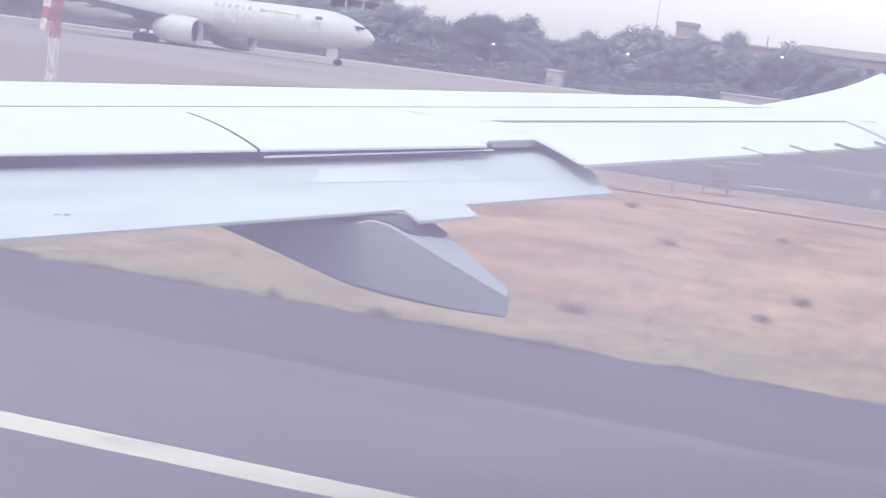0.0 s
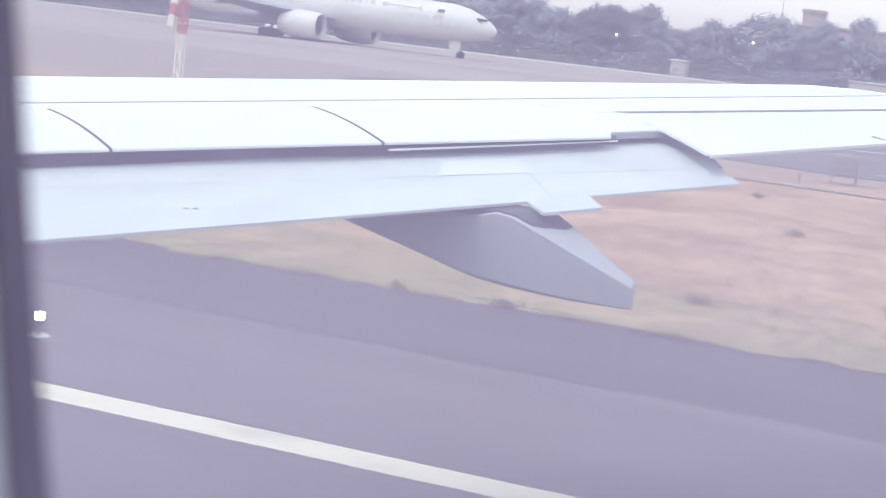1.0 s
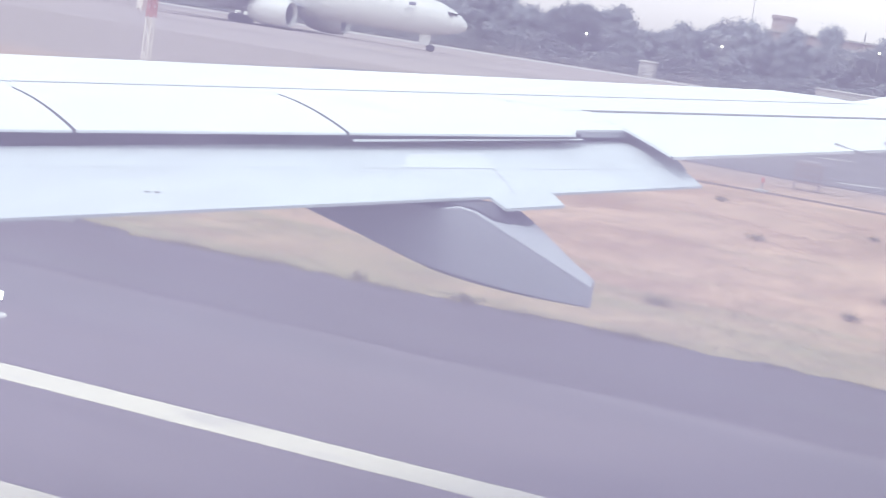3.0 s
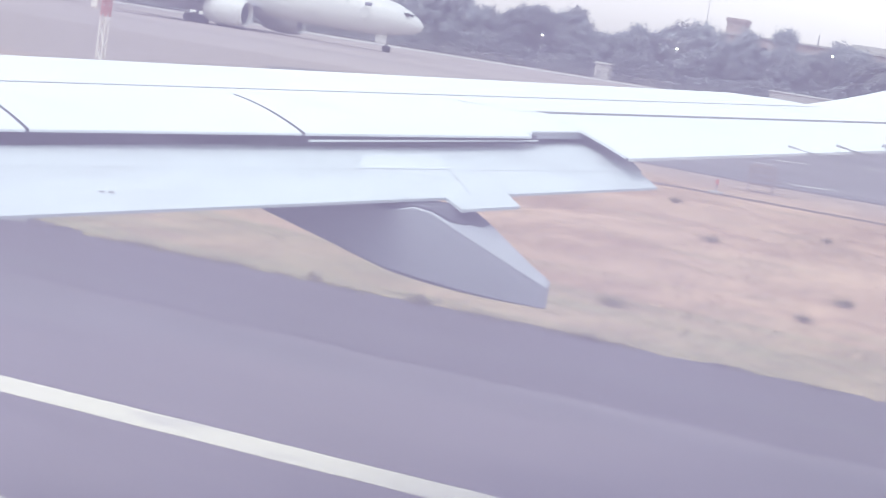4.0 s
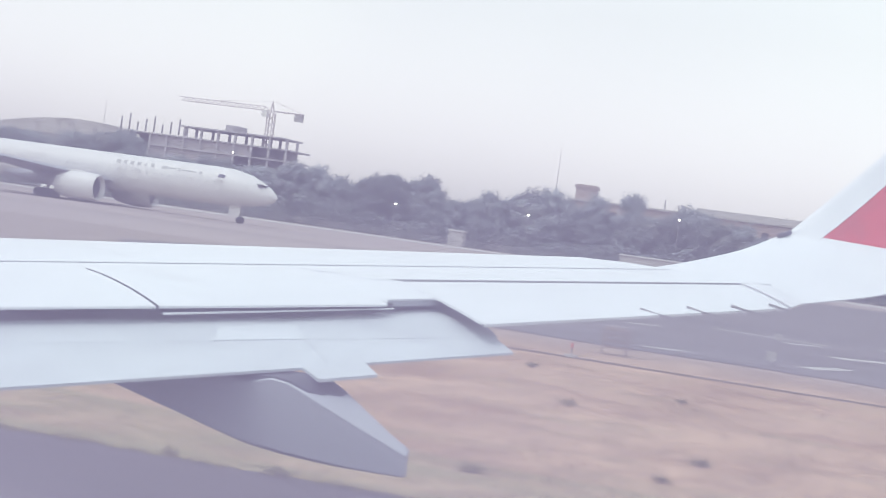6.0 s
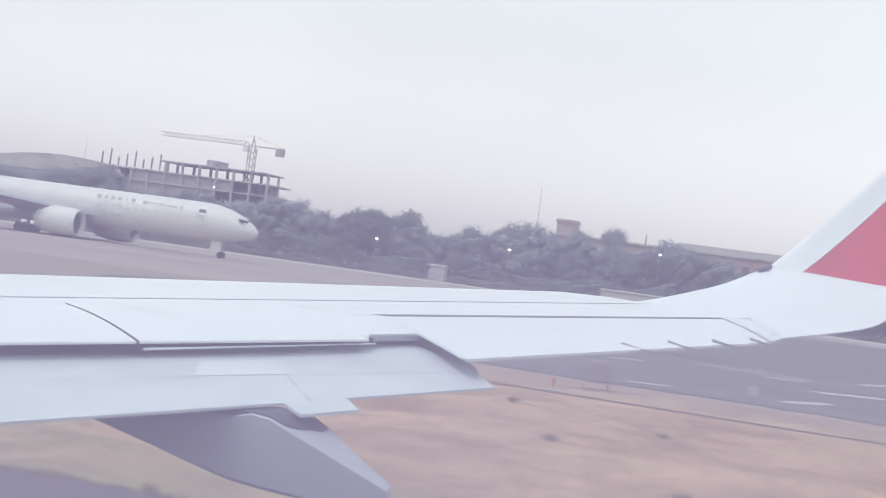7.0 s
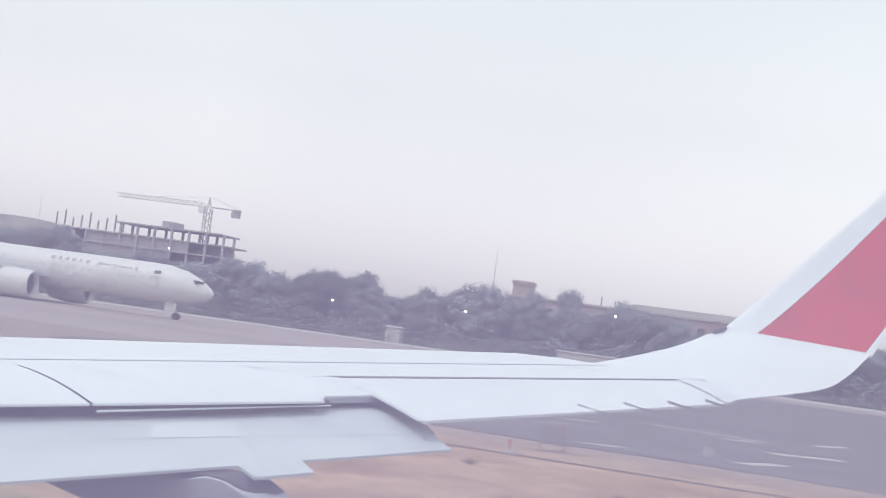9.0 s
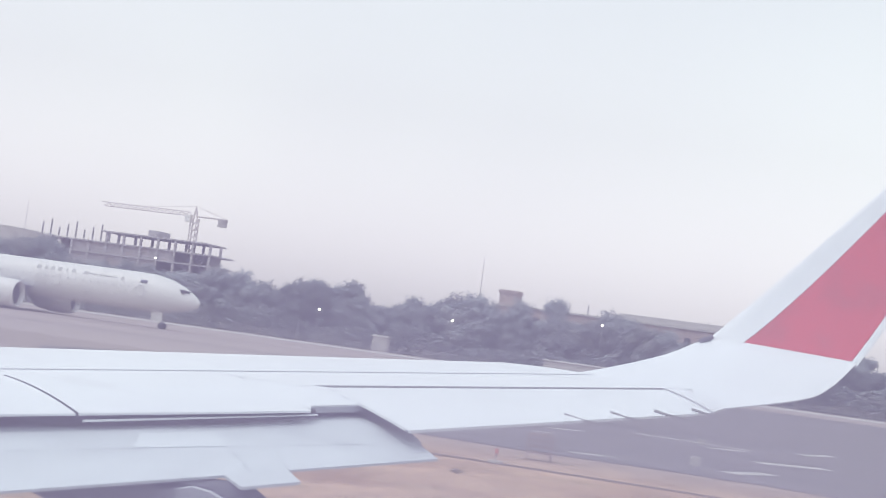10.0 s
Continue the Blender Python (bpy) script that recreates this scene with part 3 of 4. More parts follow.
def blade(stations, u0, u1, thick, out):
    """Closed loft of the winglet between two fractions of its chord."""
    rings = []
    for i in stations:
        a, b = along(LE_W, i), along(TE_W, i)
        top, low = [], []
        n = NORMALS[int(i)].lerp(NORMALS[min(7, int(i) + 1)], i - int(i)).normalized()
        for k in range(9):
            f0 = u0 + 0.033 * (i - 4) if 0 < u0 < 0.5 else u0
            f1 = u1 + 0.033 * (i - 4) if 0 < u1 < 0.5 else u1
            u = f0 + (f1 - f0) * k / 8
            p = a.lerp(b, u)
            th = thick * (0.25 + 2.2 * math.sqrt(max(u, 0.0)) * (1 - u))
            top.append(p + n * (out + (th * 0.3 if 0 < u < 1 else 0)))
            low.append(p - n * th)
        rings.append(top + low[::-1])
    return rings


BLADE = [4 + 0.25 * k for k in range(13)]
bm = bmn()
loft(bm, blade([0.2 * k for k in range(21)], 0.0, 1.0, 0.05, 0.0))
winglet = part("winglet", bm, WHITE, airliner, "white blended winglet with a red upper face", True)
bm = bmn()
loft(bm, blade(BLADE, 0.0, 0.228, 0.04, 0.0))
part("leading_edge", bm, WHITE, winglet, smooth=True)
bm = bmn()
loft(bm, blade(BLADE, 0.232, 0.945, 0.04, 0.0))
part("red_panel", bm, RED, winglet, "glossy red painted face", True)
bm = bmn()
loft(bm, blade(BLADE, 0.948, 1.0, 0.04, 0.0))
part("trailing_edge", bm, WHITE, winglet, smooth=True)
bm = bmn()
rod(bm, (16.42, -0.06, 4.28), (16.44, -0.30, 4.27), 0.010, 0.005, 6)
part("static_wick", bm, STEEL, winglet)
bm = bmn()
rod(bm, (16.29, 1.71, 4.075), (16.37, 1.60, 4.13), 0.022, 0.022, 10)
part("position_light", bm, material("smoked_glass", (0.10, 0.10, 0.13), 0.2, var=0.1), winglet, "dark glass navigation light")
bm = bmn()
sheet(bm, P(14.97, 1.87, 0.002), P(15.41, 1.67, 0.002), P(15.41, 1.30, -0.136), P(14.42, 1.335, -0.104), 4, 4, 0.012, 0.02)
part("tip_panel", bm, WHITE, airliner)
# dark seals in the hinge line and the tip joint
bm = bmn()
slab(bm, [P(11.12, y_hinge(11.12) + 0.012, 0.003), P(14.98, y_hinge(14.98) + 0.012, 0.003), P(14.98, y_hinge(14.98) - 0.006, 0.002), P(11.12, y_hinge(11.12) - 0.006, 0.002)], 0.009)
part("hinge_seal", bm, HINGE, airliner, "dark hinge line seal")
bm = bmn()
sheet(bm, P(14.954, 1.85, 0.006), P(14.966, 1.85, 0.006), P(14.43, 1.325, -0.094), P(14.38, 1.325, -0.096), 1, 6, 0.013, 0.02)
part("tip_seal", bm, HINGE, airliner, "dark tapered seal at the tip joint")

# fuselage: a long barrel with window openings, closed at both ends
CX, CZ, RAD = -1.5, 3.55, 1.87
ANG = [-25, -5.5, 15, 33, 52, 71, 90, 109, 128, 147, 165, 185.5, 205, 225, 247, 270, 292, 313]
YC = [-0.2 + 0.62 * k for k in range(-16, 22)]
bm = bmn()
vs = [[bm.verts.new((CX + RAD * math.cos(radians(a)), y, CZ + RAD * math.sin(radians(a)))) for a in ANG] for y in YC]
for k in range(len(YC) - 1):
    for i in range(len(ANG)):
        j = (i + 1) % len(ANG)
        # the unseen far side stays open as a strip to brighten the lining
        if i == 10 or (i == 1 and k % 2 == 0):
            continue
        bm.faces.new((vs[k][i], vs[k][j], vs[k + 1][j], vs[k + 1][i]))
bm.faces.new(vs[0])
bm.faces.new(vs[-1])
fus = part("fuselage", bm, WHITE, airliner, "white rounded fuselage barrel with cabin windows")
sol = fus.modifiers.new("skin", "SOLIDIFY")
sol.thickness, sol.offset = 0.05, -1
# wheels under the barrel
for sx in (-4.2, 1.2):
    bm = bmn()
    rod(bm, (sx, 4.5, 0.55), (sx, 4.5, zp(1.2) - 0.2), 0.13, 0.13, 12)
    leg = part("gear_leg", bm, STEEL, airliner)
    for off in (-0.4, 0.4):
        bm = bmn()
        rod(bm, (sx + off - 0.18, 4.5, 0.585), (sx + off + 0.18, 4.5, 0.585), 0.555, 0.555, 28)
        part("wheel", bm, RUBBER, leg)


# cabin wall with its window
def rounded(cy, cz, hy, hz, x, n=64, power=4.0):
    out = []
    for k in range(n):
        a = 2 * math.pi * k / n
        c, s = math.cos(a), math.sin(a)
        r = (abs(c) ** power + abs(s) ** power) ** (-1 / power)
        out.append(Vector((x, cy + hy * r * c + 0.18 * (hz * r * s - 0.0), cz + hz * r * s)))
    return out


bm = bmn()
loft(bm, [rounded(0.1, 3.68, 0.75, 0.75, 0.245, power=10), rounded(0.1, 3.68, 0.75, 0.75, 0.212, power=10), rounded(0.0501, 3.68, 0.152, 0.215, 0.200), rounded(0.0501, 3.68, 0.142, 0.205, 0.200), rounded(0.0501, 3.68, 0.136, 0.199, 0.205), rounded(0.0501, 3.68, 0.146, 0.209, 0.228)], caps=False)
cabin_wall = tagged(link("wall_cabin", bm, LINING, True), "pale grey plastic cabin lining round the window", "cabin wall", kind="structure")
bm = bmn()
loft(bm, [rounded(0.0501, 3.68, 0.156, 0.219, 0.226), rounded(0.0501, 3.68, 0.150, 0.213, 0.228), rounded(0.0501, 3.68, 0.1478, 0.2108, 0.232), rounded(0.0501, 3.68, 0.150, 0.213, 0.245), rounded(0.06, 3.68, 0.30, 0.31, 0.30)], caps=False)
window = tagged(link("window_1", bm, GASKET, True), "dark rubber seal round the veiled cabin window", "window", kind="structure")
bm = bmn()
ring = [bm.verts.new(p) for p in rounded(0.0501, 3.68, 0.165, 0.228, 0.262)]
bm.faces.new(ring)
pane = part("pane", bm, PANE, window, "clear acrylic pane with a haze veil mixed in")
pane.visible_shadow = False


# ---- marks and small things on the field ----
def mark(x, y, lx, ly, rz=0.0):
    bm = bmn()
    box(bm, (0, 0, 0), (lx, ly, 0.006), 0)
    ob = link("trim", bm, OLD_LINE)
    ob.matrix_basis = pose(x, y, 0.031, 0, 0, rz)
    return tagged(ob, "worn white painted mark on the taxiway", "road marking", "taxiway marks", "structure")


for x, y, lx, ly, rz in ((67.5, 10.9, 0.7, 2.2, 38), (97, 9.8, 0.9, 7.0, -8), (88.5, 15.8, 0.8, 2.6, 52), (93, 7.6, 0.8, 3.2, 55), (84.5, 3.6, 1.4, 5.0, 48), (71.2, 4.7, 0.9, 4.2, 70), (104, 3.0, 0.9, 6.0, 75)):
    mark(x, y, lx, ly, rz)

# worn earth rut along the far edge of the grass
bm = bmn()
rows = []
for k in range(92):
    y = -60 + k * 1.0
    bend = max(0.0, y - 14.0)
    a = 53.6 + 0.012 * bend * bend + 0.35 * noise.noise((y * 0.25, 5.5, 0))
    w = 0.16 + 0.14 * abs(noise.noise((y * 0.6, 2.2, 0)))
    rows.append([bm.verts.new(p) for p in ((a - w, y, 0.008), (a, y, 0.05), (a + w, y, 0.008))])
for r0, r1 in zip(rows, rows[1:]):
    for i in range(2):
        bm.faces.new((r0[i], r0[i + 1], r1[i + 1], r1[i]))
tagged(link("trim", bm, material("bare_earth", (0.15, 0.11, 0.085), 0.95, var=0.3, scale=0.5, fine=6)), "low dark ridge of bare earth in dry grass", "earth", kind="structure")

# tufts along the ragged runway edge and over the near grass
rnd = random.Random(5)
verts, faces = [], []


def tuft(x, y, h, r, n):
    for _ in range(n):
        a = rnd.uniform(0, 6.28)
        cx, cy = x + rnd.uniform(-r, r), y + rnd.uniform(-r, r)
        w = rnd.uniform(0.004, 0.010)
        lean = rnd.uniform(0.9, 2.2) * h
        hh = h * rnd.uniform(0.3, 0.7)
        i = len(verts)
        verts.extend([(cx - w * math.sin(a), cy + w * math.cos(a), 0), (cx + w * math.sin(a), cy - w * math.cos(a), 0), (cx + lean * math.cos(a) * 0.8, cy + lean * math.sin(a) * 0.8, hh)])
        faces.append((i, i + 1, i + 2))


def edge_at(y):
    return EDGE - SKEW * (y - 8.0)


for _ in range(1400):
    y = rnd.uniform(-6, 34)
    tuft(edge_at(y) + abs(rnd.gauss(0, 0.5)) - 0.1, y, rnd.uniform(0.015, 0.06), 0.16, 7)
for _ in range(2600):
    tuft(rnd.uniform(EDGE - 1, 56), rnd.uniform(-8, 46), rnd.uniform(0.03, 0.10), 0.3, 7)
for _ in range(150):
    cx, cy = rnd.uniform(21, 53), rnd.uniform(-6, 42)
    for _ in range(14):
        tuft(cx + rnd.gauss(0, 0.25), cy + rnd.gauss(0, 0.7), rnd.uniform(0.04, 0.12), 0.2, 7)
me = bpy.data.meshes.new("grass_tufts")
me.from_pydata(verts, [], faces)
me.materials.append(TUFT)
tagged(new("grass_tufts", me), "dry straw and dull green grass tufts", "grass", kind="stuff")

# low olive weeds creeping over the edge of the shoulder
verts, faces = [], []
for _ in range(420):
    cy = rnd.uniform(-6, 34)
    thick = 0.5 + 0.5 * noise.noise((cy * 0.5, 3.3, 0))
    for _ in range(1 + int(5 * thick)):
        tuft(edge_at(cy) + rnd.gauss(0.0, 0.1), cy + rnd.gauss(0, 0.15), rnd.uniform(0.02, 0.03 + 0.05 * thick), 0.12, 6)
for _ in range(60):
    cy = rnd.uniform(-6, 34)
    for _ in range(16):
        y = cy + rnd.gauss(0, 0.22)
        tuft(edge_at(y) + rnd.gauss(0.0, 0.12), y, rnd.uniform(0.08, 0.22), 0.1, 12)
for _ in range(260):
    cy = rnd.uniform(-6, 34)
    cx = edge_at(cy) + rnd.uniform(0.3, 4.5)
    for _ in range(10):
        tuft(cx + rnd.gauss(0, 0.22), cy + rnd.gauss(0, 0.5), rnd.uniform(0.02, 0.06), 0.2, 6)
for _ in range(120):
    cx, cy = rnd.uniform(25, 55), rnd.uniform(-6, 44)
    for _ in range(12):
        tuft(cx + rnd.gauss(0, 0.3), cy + rnd.gauss(0, 0.9), rnd.uniform(0.03, 0.09), 0.2, 6)
me = bpy.data.meshes.new("edge_weeds")
me.from_pydata(verts, [], faces)
me.materials.append(WEED)
tagged(new("edge_weeds", me), "low olive weeds along the asphalt edge", "weeds", kind="stuff")


def shrub(x, y, r):
    ob = thing("bush", "low dry straw-brown bush in the airfield grass", "bush", (x, y, 0), group="bushes in the grass")
    bm = bmn()
    q = random.Random(int(x * 100))
    for _ in range(420):
        v = Vector((q.gauss(0, r * 0.45), q.gauss(0, r * 0.6), abs(q.gauss(0, r * 0.3)) + 0.03))
        d = Vector((q.uniform(-1, 1), q.uniform(-1, 1), q.uniform(-0.4, 1))).normalized() * r * 0.11
        e = d.cross(Vector((q.uniform(-1, 1), q.uniform(-1, 1), q.uniform(-1, 1)))).normalized() * r * 0.05
        bm.faces.new([bm.verts.new(p) for p in (v - d, v + e, v + d, v - e)])
    part("foliage", bm, WEED, ob)
    bm = bmn()
    for k in range(4):
        rod(bm, (0, 0, 0), (q.uniform(-0.5, 0.5) * r, q.uniform(-0.5, 0.5) * r, r * 0.6), 0.012, 0.005, 5)
    part("stem", bm, BARK, ob)


for x, y, r in ((20.85, 8.45, 0.2), (20.9, 10.1, 0.14), (21.0, 6.0, 0.13), (24.6, 6.75, 0.2), (30.3, 4.0, 0.2), (27.2, 4.2, 0.16), (37.5, 8.2, 0.2), (43.0, 6.4, 0.16), (47.0, 11.5, 0.2)):
    shrub(x, y, r)

# edge light on the shoulder
light = thing("runway_light", "small lit runway edge lamp on a round white base", "runway light", (13.9, 10.9, 0.03))
bm = bmn()
rod(bm, (0, 0, 0), (0, 0, 0.03), 0.17, 0.15, 20)
part("base_plate", bm, MAST_WHITE, light)
bm = bmn()
rod(bm, (0, 0, 0.03), (0, 0, 0.22), 0.025, 0.02, 10)
part("stem", bm, STEEL, light)
bm = bmn()
rod(bm, (0, 0, 0.2), (0, 0, 0.25), 0.08, 0.085, 14)
part("cap", bm, STEEL, light)
bm = bmn()
rod(bm, (0, 0, 0.25), (0, 0, 0.36), 0.075, 0.08, 14)
part("lens", bm, LAMP, light, "glowing pale yellow lens")

light.scale = (0.72, 0.72, 0.72)

# guidance sign on a concrete pad at the edge of the asphalt
sign = thing("taxi_sign", "faded orange airfield sign with white posts on a concrete pad", "sign", (20.2, 15.6, 0.034), 30)
bm = bmn()
box(bm, (0, 0, 0.04), (0.9, 1.7, 0.08))
bmesh.ops.bevel(bm, geom=bm.edges[:], offset=0.015, segments=1)
part("pad", bm, CONCRETE, sign)
for yy in (-0.42, 0.42):
    bm = bmn()
    box(bm, (0, yy, 0.45), (0.10, 0.14, 0.74))
    bmesh.ops.bevel(bm, geom=bm.edges[:], offset=0.01, segments=1)
    part("post", bm, MAST_WHITE, sign)
bm = bmn()
box(bm, (0, 0, 0.52), (0.08, 0.68, 0.46))
part("board", bm, ORANGE, sign)
bm = bmn()
box(bm, (0, 0, 0.80), (0.14, 1.05, 0.05))
part("cap", bm, MAST_WHITE, sign)

# white marker box on the taxiway side and a round marker
for x, y, h in ((66.5, 6.6, 0.5), (88.9, 8.6, 0.45)):
    ob = thing("marker_box", "small white painted marker box on short legs", "marker", (x, y, 0.025), 20, group="white markers")
    bm = bmn()
    box(bm, (0, 0, 0.2 + h * 0.4), (0.25, 0.36, h * 0.75))
    bmesh.ops.bevel(bm, geom=bm.edges[:], offset=0.04, segments=2)
    part("body", bm, PLASTER, ob)
    for yy in (-0.15, 0.15):
        bm = bmn()
        rod(bm, (0, yy, 0), (0, yy, 0.3), 0.03)
        part("leg", bm, STEEL, ob)

# open steel frame and a red lamp on the grass
ob = thing("equipment_frame", "rusty open steel equipment frame with a dull box on top", "equipment", (58.6, 11.4, 0.02), 15)
for xx in (-0.3, 0.3):
    for yy in (-0.55, 0.55):
        bm = bmn()
        rod(bm, (xx, yy, 0), (xx, yy, 1.15), 0.028, 0.028, 6)
        part("post", bm, RUST, ob)
for zz in (0.35, 0.62, 0.88, 1.12):
    bm = bmn()
    box(bm, (0, 0, zz), (0.62, 1.12, 0.09))
    for xx in (-0.3, 0.3):
        rod(bm, (xx, -0.55, zz), (xx, 0.55, zz), 0.025, 0.025, 6)
    for yy in (-0.55, 0.0, 0.55):
        rod(bm, (-0.3, yy, zz), (0.3, yy, zz), 0.025, 0.025, 6)
    part("shelf_rail", bm, RUST, ob)
bm = bmn()
box(bm, (0, 0, 1.22), (0.5, 0.95, 0.16))
bmesh.ops.bevel(bm, geom=bm.edges[:], offset=0.02, segments=1, affect="EDGES")
part("top_box", bm, RAW, ob, "dull brown box on the top rails")
ob.scale = (0.8, 0.8, 0.8)
ob = thing("obstruction_lamp", "small red obstruction lamp on a short post", "lamp", (53.8, 11.9, 0.0))
bm = bmn()
box(bm, (0, 0, 0.05), (0.4, 0.4, 0.1))
part("base", bm, CONCRETE, ob)
bm = bmn()
rod(bm, (0, 0, 0.1), (0, 0, 0.34), 0.03)
part("post", bm, STEEL, ob)
bm = bmn()
rod(bm, (0, 0, 0.34), (0, 0, 0.5), 0.07, 0.05, 10)
part("lens", bm, MAST_RED, ob)

# limp banded windsock on a lattice pole
sock = thing("windsock", "limp red and white windsock on a lattice pole", "windsock", (51.0, 34.6, 0.0), 0)
bm = bmn()
box(bm, (0, 0, 0.06), (1.1, 1.1, 0.12))
bmesh.ops.bevel(bm, geom=bm.edges[:], offset=0.02, segments=1)
part("base", bm, CONCRETE, sock)
for k in range(6):
    bm = bmn()
    z0, z1 = 0.12 + k * 0.82, 0.12 + (k + 1) * 0.82
    r = 0.12
    for sx, sy in ((1, 1), (1, -1), (-1, -1), (-1, 1)):
        rod(bm, (sx * r, sy * r, z0), (sx * r, sy * r, z1), 0.03, 0.03, 6)
    for sx, sy, tx, ty in ((1, 1, 1, -1), (1, -1, -1, -1), (-1, -1, -1, 1), (-1, 1, 1, 1)):
        rod(bm, (sx * r, sy * r, z0), (tx * r, ty * r, (z0 + z1) / 2), 0.025, 0.025, 5)
        rod(bm, (tx * r, ty * r, (z0 + z1) / 2), (sx * r, sy * r, z1), 0.025, 0.025, 5)
    part("pole_section", bm, MAST_RED if k in (3, 4, 5) else MAST_WHITE, sock)
bm = bmn()
rod(bm, (0, -0.75, 5.45), (0, 0.75, 5.45), 0.025)
for yy in (-0.75, 0.75):
    rod(bm, (0, yy, 5.45), (0, yy, 5.62), 0.04, 0.03)
rod(bm, (0, 0, 5.0), (0, 0, 5.7), 0.03, 0.02)
part("cross_arm", bm, STEEL, sock)
for k in range(5):
    bm = bmn()
    rings = []
    for t in (k / 5, (k + 0.5) / 5, (k + 1) / 5):
        c = Vector((0.0, 0.22 + 0.30 * t, 4.95 - 2.15 * t))
        rr = 0.25 - 0.10 * t
        rings.append([c + Vector((rr * (0.75 + 0.25 * math.cos(3 * a)) * math.cos(a), rr * math.sin(a), 0.04 * math.cos(2 * a))) for a in [2 * math.pi * n / 14 for n in range(14)]])
    loft(bm, rings, caps=False)
    part("sock_band", bm, MAST_WHITE if k % 2 == 0 else MAST_RED, sock, "faded fabric band", True)


# ---- trees ----
def tree(seed, h):
    """One broad-leaved tree: tapered trunk, limbs and a ragged crown of many leaf sprays."""
    q = random.Random(seed)
    ob = thing("tree", "green broad-leaved tree along the airfield boundary, haze in its leaf colour", "tree", group="boundary trees")
    bm = bmn()
    rod(bm, (0, 0, 0), (q.uniform(-0.3, 0.3), q.uniform(-0.3, 0.3), h * 0.45), 0.32, 0.2, 8)
    centres = []
    for k in range(26):
        a = k * 2.4 + q.uniform(-0.4, 0.4)
        z = h * q.uniform(0.36, 0.84)
        r = h * q.uniform(0.12, 0.34) * (1.25 - 0.8 * z / h)
        c = Vector((r * math.cos(a), r * math.sin(a), z))
        rod(bm, (0, 0, h * q.uniform(0.25, 0.45)), c, 0.14, 0.04, 5)
        centres.append((c, h * q.uniform(0.06, 0.14)))
    centres.append((Vector((q.uniform(-0.6, 0.6), q.uniform(-0.6, 0.6), h * 0.88)), h * 0.12))
    for k in range(3):
        centres.append((Vector((q.uniform(-2.2, 2.2), q.uniform(-2.2, 2.2), h * q.uniform(0.2, 0.32))), h * 0.17))
    part("trunk", bm, BARK, ob)
    vs, fs = [], []
    for c, r in centres:
        for _ in range(int(80 + 1500 * r / h)):
            d = Vector((q.gauss(0, 1), q.gauss(0, 1), q.gauss(0, 0.8))).normalized()
            p = c + d * r * (q.random() ** 0.4) * q.choice((0.9, 1.0, 1.15, 1.4))
            n = (d + Vector((q.gauss(0, 0.35), q.gauss(0, 0.35), q.gauss(0, 0.35)))).normalized()
            a = n.cross(Vector((q.uniform(-1, 1), q.uniform(-1, 1), q.uniform(-1, 1)))).normalized()
            b = n.cross(a) * q.uniform(0.12, 0.30)
            a = a * q.uniform(0.18, 0.42)
            i = len(vs)
            vs.extend((p - a, p + b, p + a * q.uniform(0.6, 1.1), p - b * q.uniform(0.6, 1.1)))
            fs.append((i, i + 1, i + 2, i + 3))
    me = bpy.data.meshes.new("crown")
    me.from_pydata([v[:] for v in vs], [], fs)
    me.materials.append(HAZY_LEAF)
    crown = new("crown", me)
    crown.parent = ob
    return ob


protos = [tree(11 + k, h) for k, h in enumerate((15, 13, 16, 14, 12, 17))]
q = random.Random(77)


def tree_height(y):
    return 15.4 + 2.0 * noise.noise((y * 0.035, 0.4, 0)) + 2.8 * noise.noise((y * 0.085, 4.4, 0)) - (0.4 if y < 98 else 2.2 if 140 < y < 215 else 0.0)


used = set()
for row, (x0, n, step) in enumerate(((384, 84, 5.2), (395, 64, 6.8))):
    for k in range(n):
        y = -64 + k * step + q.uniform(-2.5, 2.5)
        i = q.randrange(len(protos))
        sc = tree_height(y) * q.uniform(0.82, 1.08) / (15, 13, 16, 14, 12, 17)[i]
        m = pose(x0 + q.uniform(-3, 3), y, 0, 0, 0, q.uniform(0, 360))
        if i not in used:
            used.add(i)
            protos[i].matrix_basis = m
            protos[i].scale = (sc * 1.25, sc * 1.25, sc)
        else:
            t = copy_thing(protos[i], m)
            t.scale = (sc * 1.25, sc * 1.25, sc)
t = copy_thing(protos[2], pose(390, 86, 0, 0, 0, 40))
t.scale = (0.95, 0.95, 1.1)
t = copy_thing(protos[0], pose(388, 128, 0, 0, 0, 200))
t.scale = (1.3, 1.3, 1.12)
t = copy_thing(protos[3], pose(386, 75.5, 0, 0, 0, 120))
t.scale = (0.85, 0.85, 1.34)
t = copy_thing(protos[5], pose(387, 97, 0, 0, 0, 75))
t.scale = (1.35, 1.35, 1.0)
vs, fs = [], []
for _ in range(60000):
    y = q.uniform(-70, 380)
    p = Vector((q.choice((q.uniform(374, 382), q.uniform(390, 398))), y, 7.5 * q.random() ** 1.2 * (0.75 + 0.5 * noise.noise((y * 0.08, 7.7, 0)))))
    a = Vector((q.uniform(-1, 1), q.uniform(-1, 1), q.uniform(-0.7, 0.7))).normalized() * q.uniform(0.2, 0.5)
    b = Vector((q.uniform(-1, 1), q.uniform(-1, 1), q.uniform(-0.2, 1))).normalized() * q.uniform(0.2, 0.4)
    i = len(vs)
    vs.extend(((p - a)[:], (p + b)[:], (p + a)[:], (p - b)[:]))
    fs.append((i, i + 1, i + 2, i + 3))
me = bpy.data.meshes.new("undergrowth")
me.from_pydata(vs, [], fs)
me.materials.append(HAZY_LEAF)
tagged(new("undergrowth", me), "dense green scrub below the boundary trees, haze in its leaf colour", "shrubs", kind="stuff")


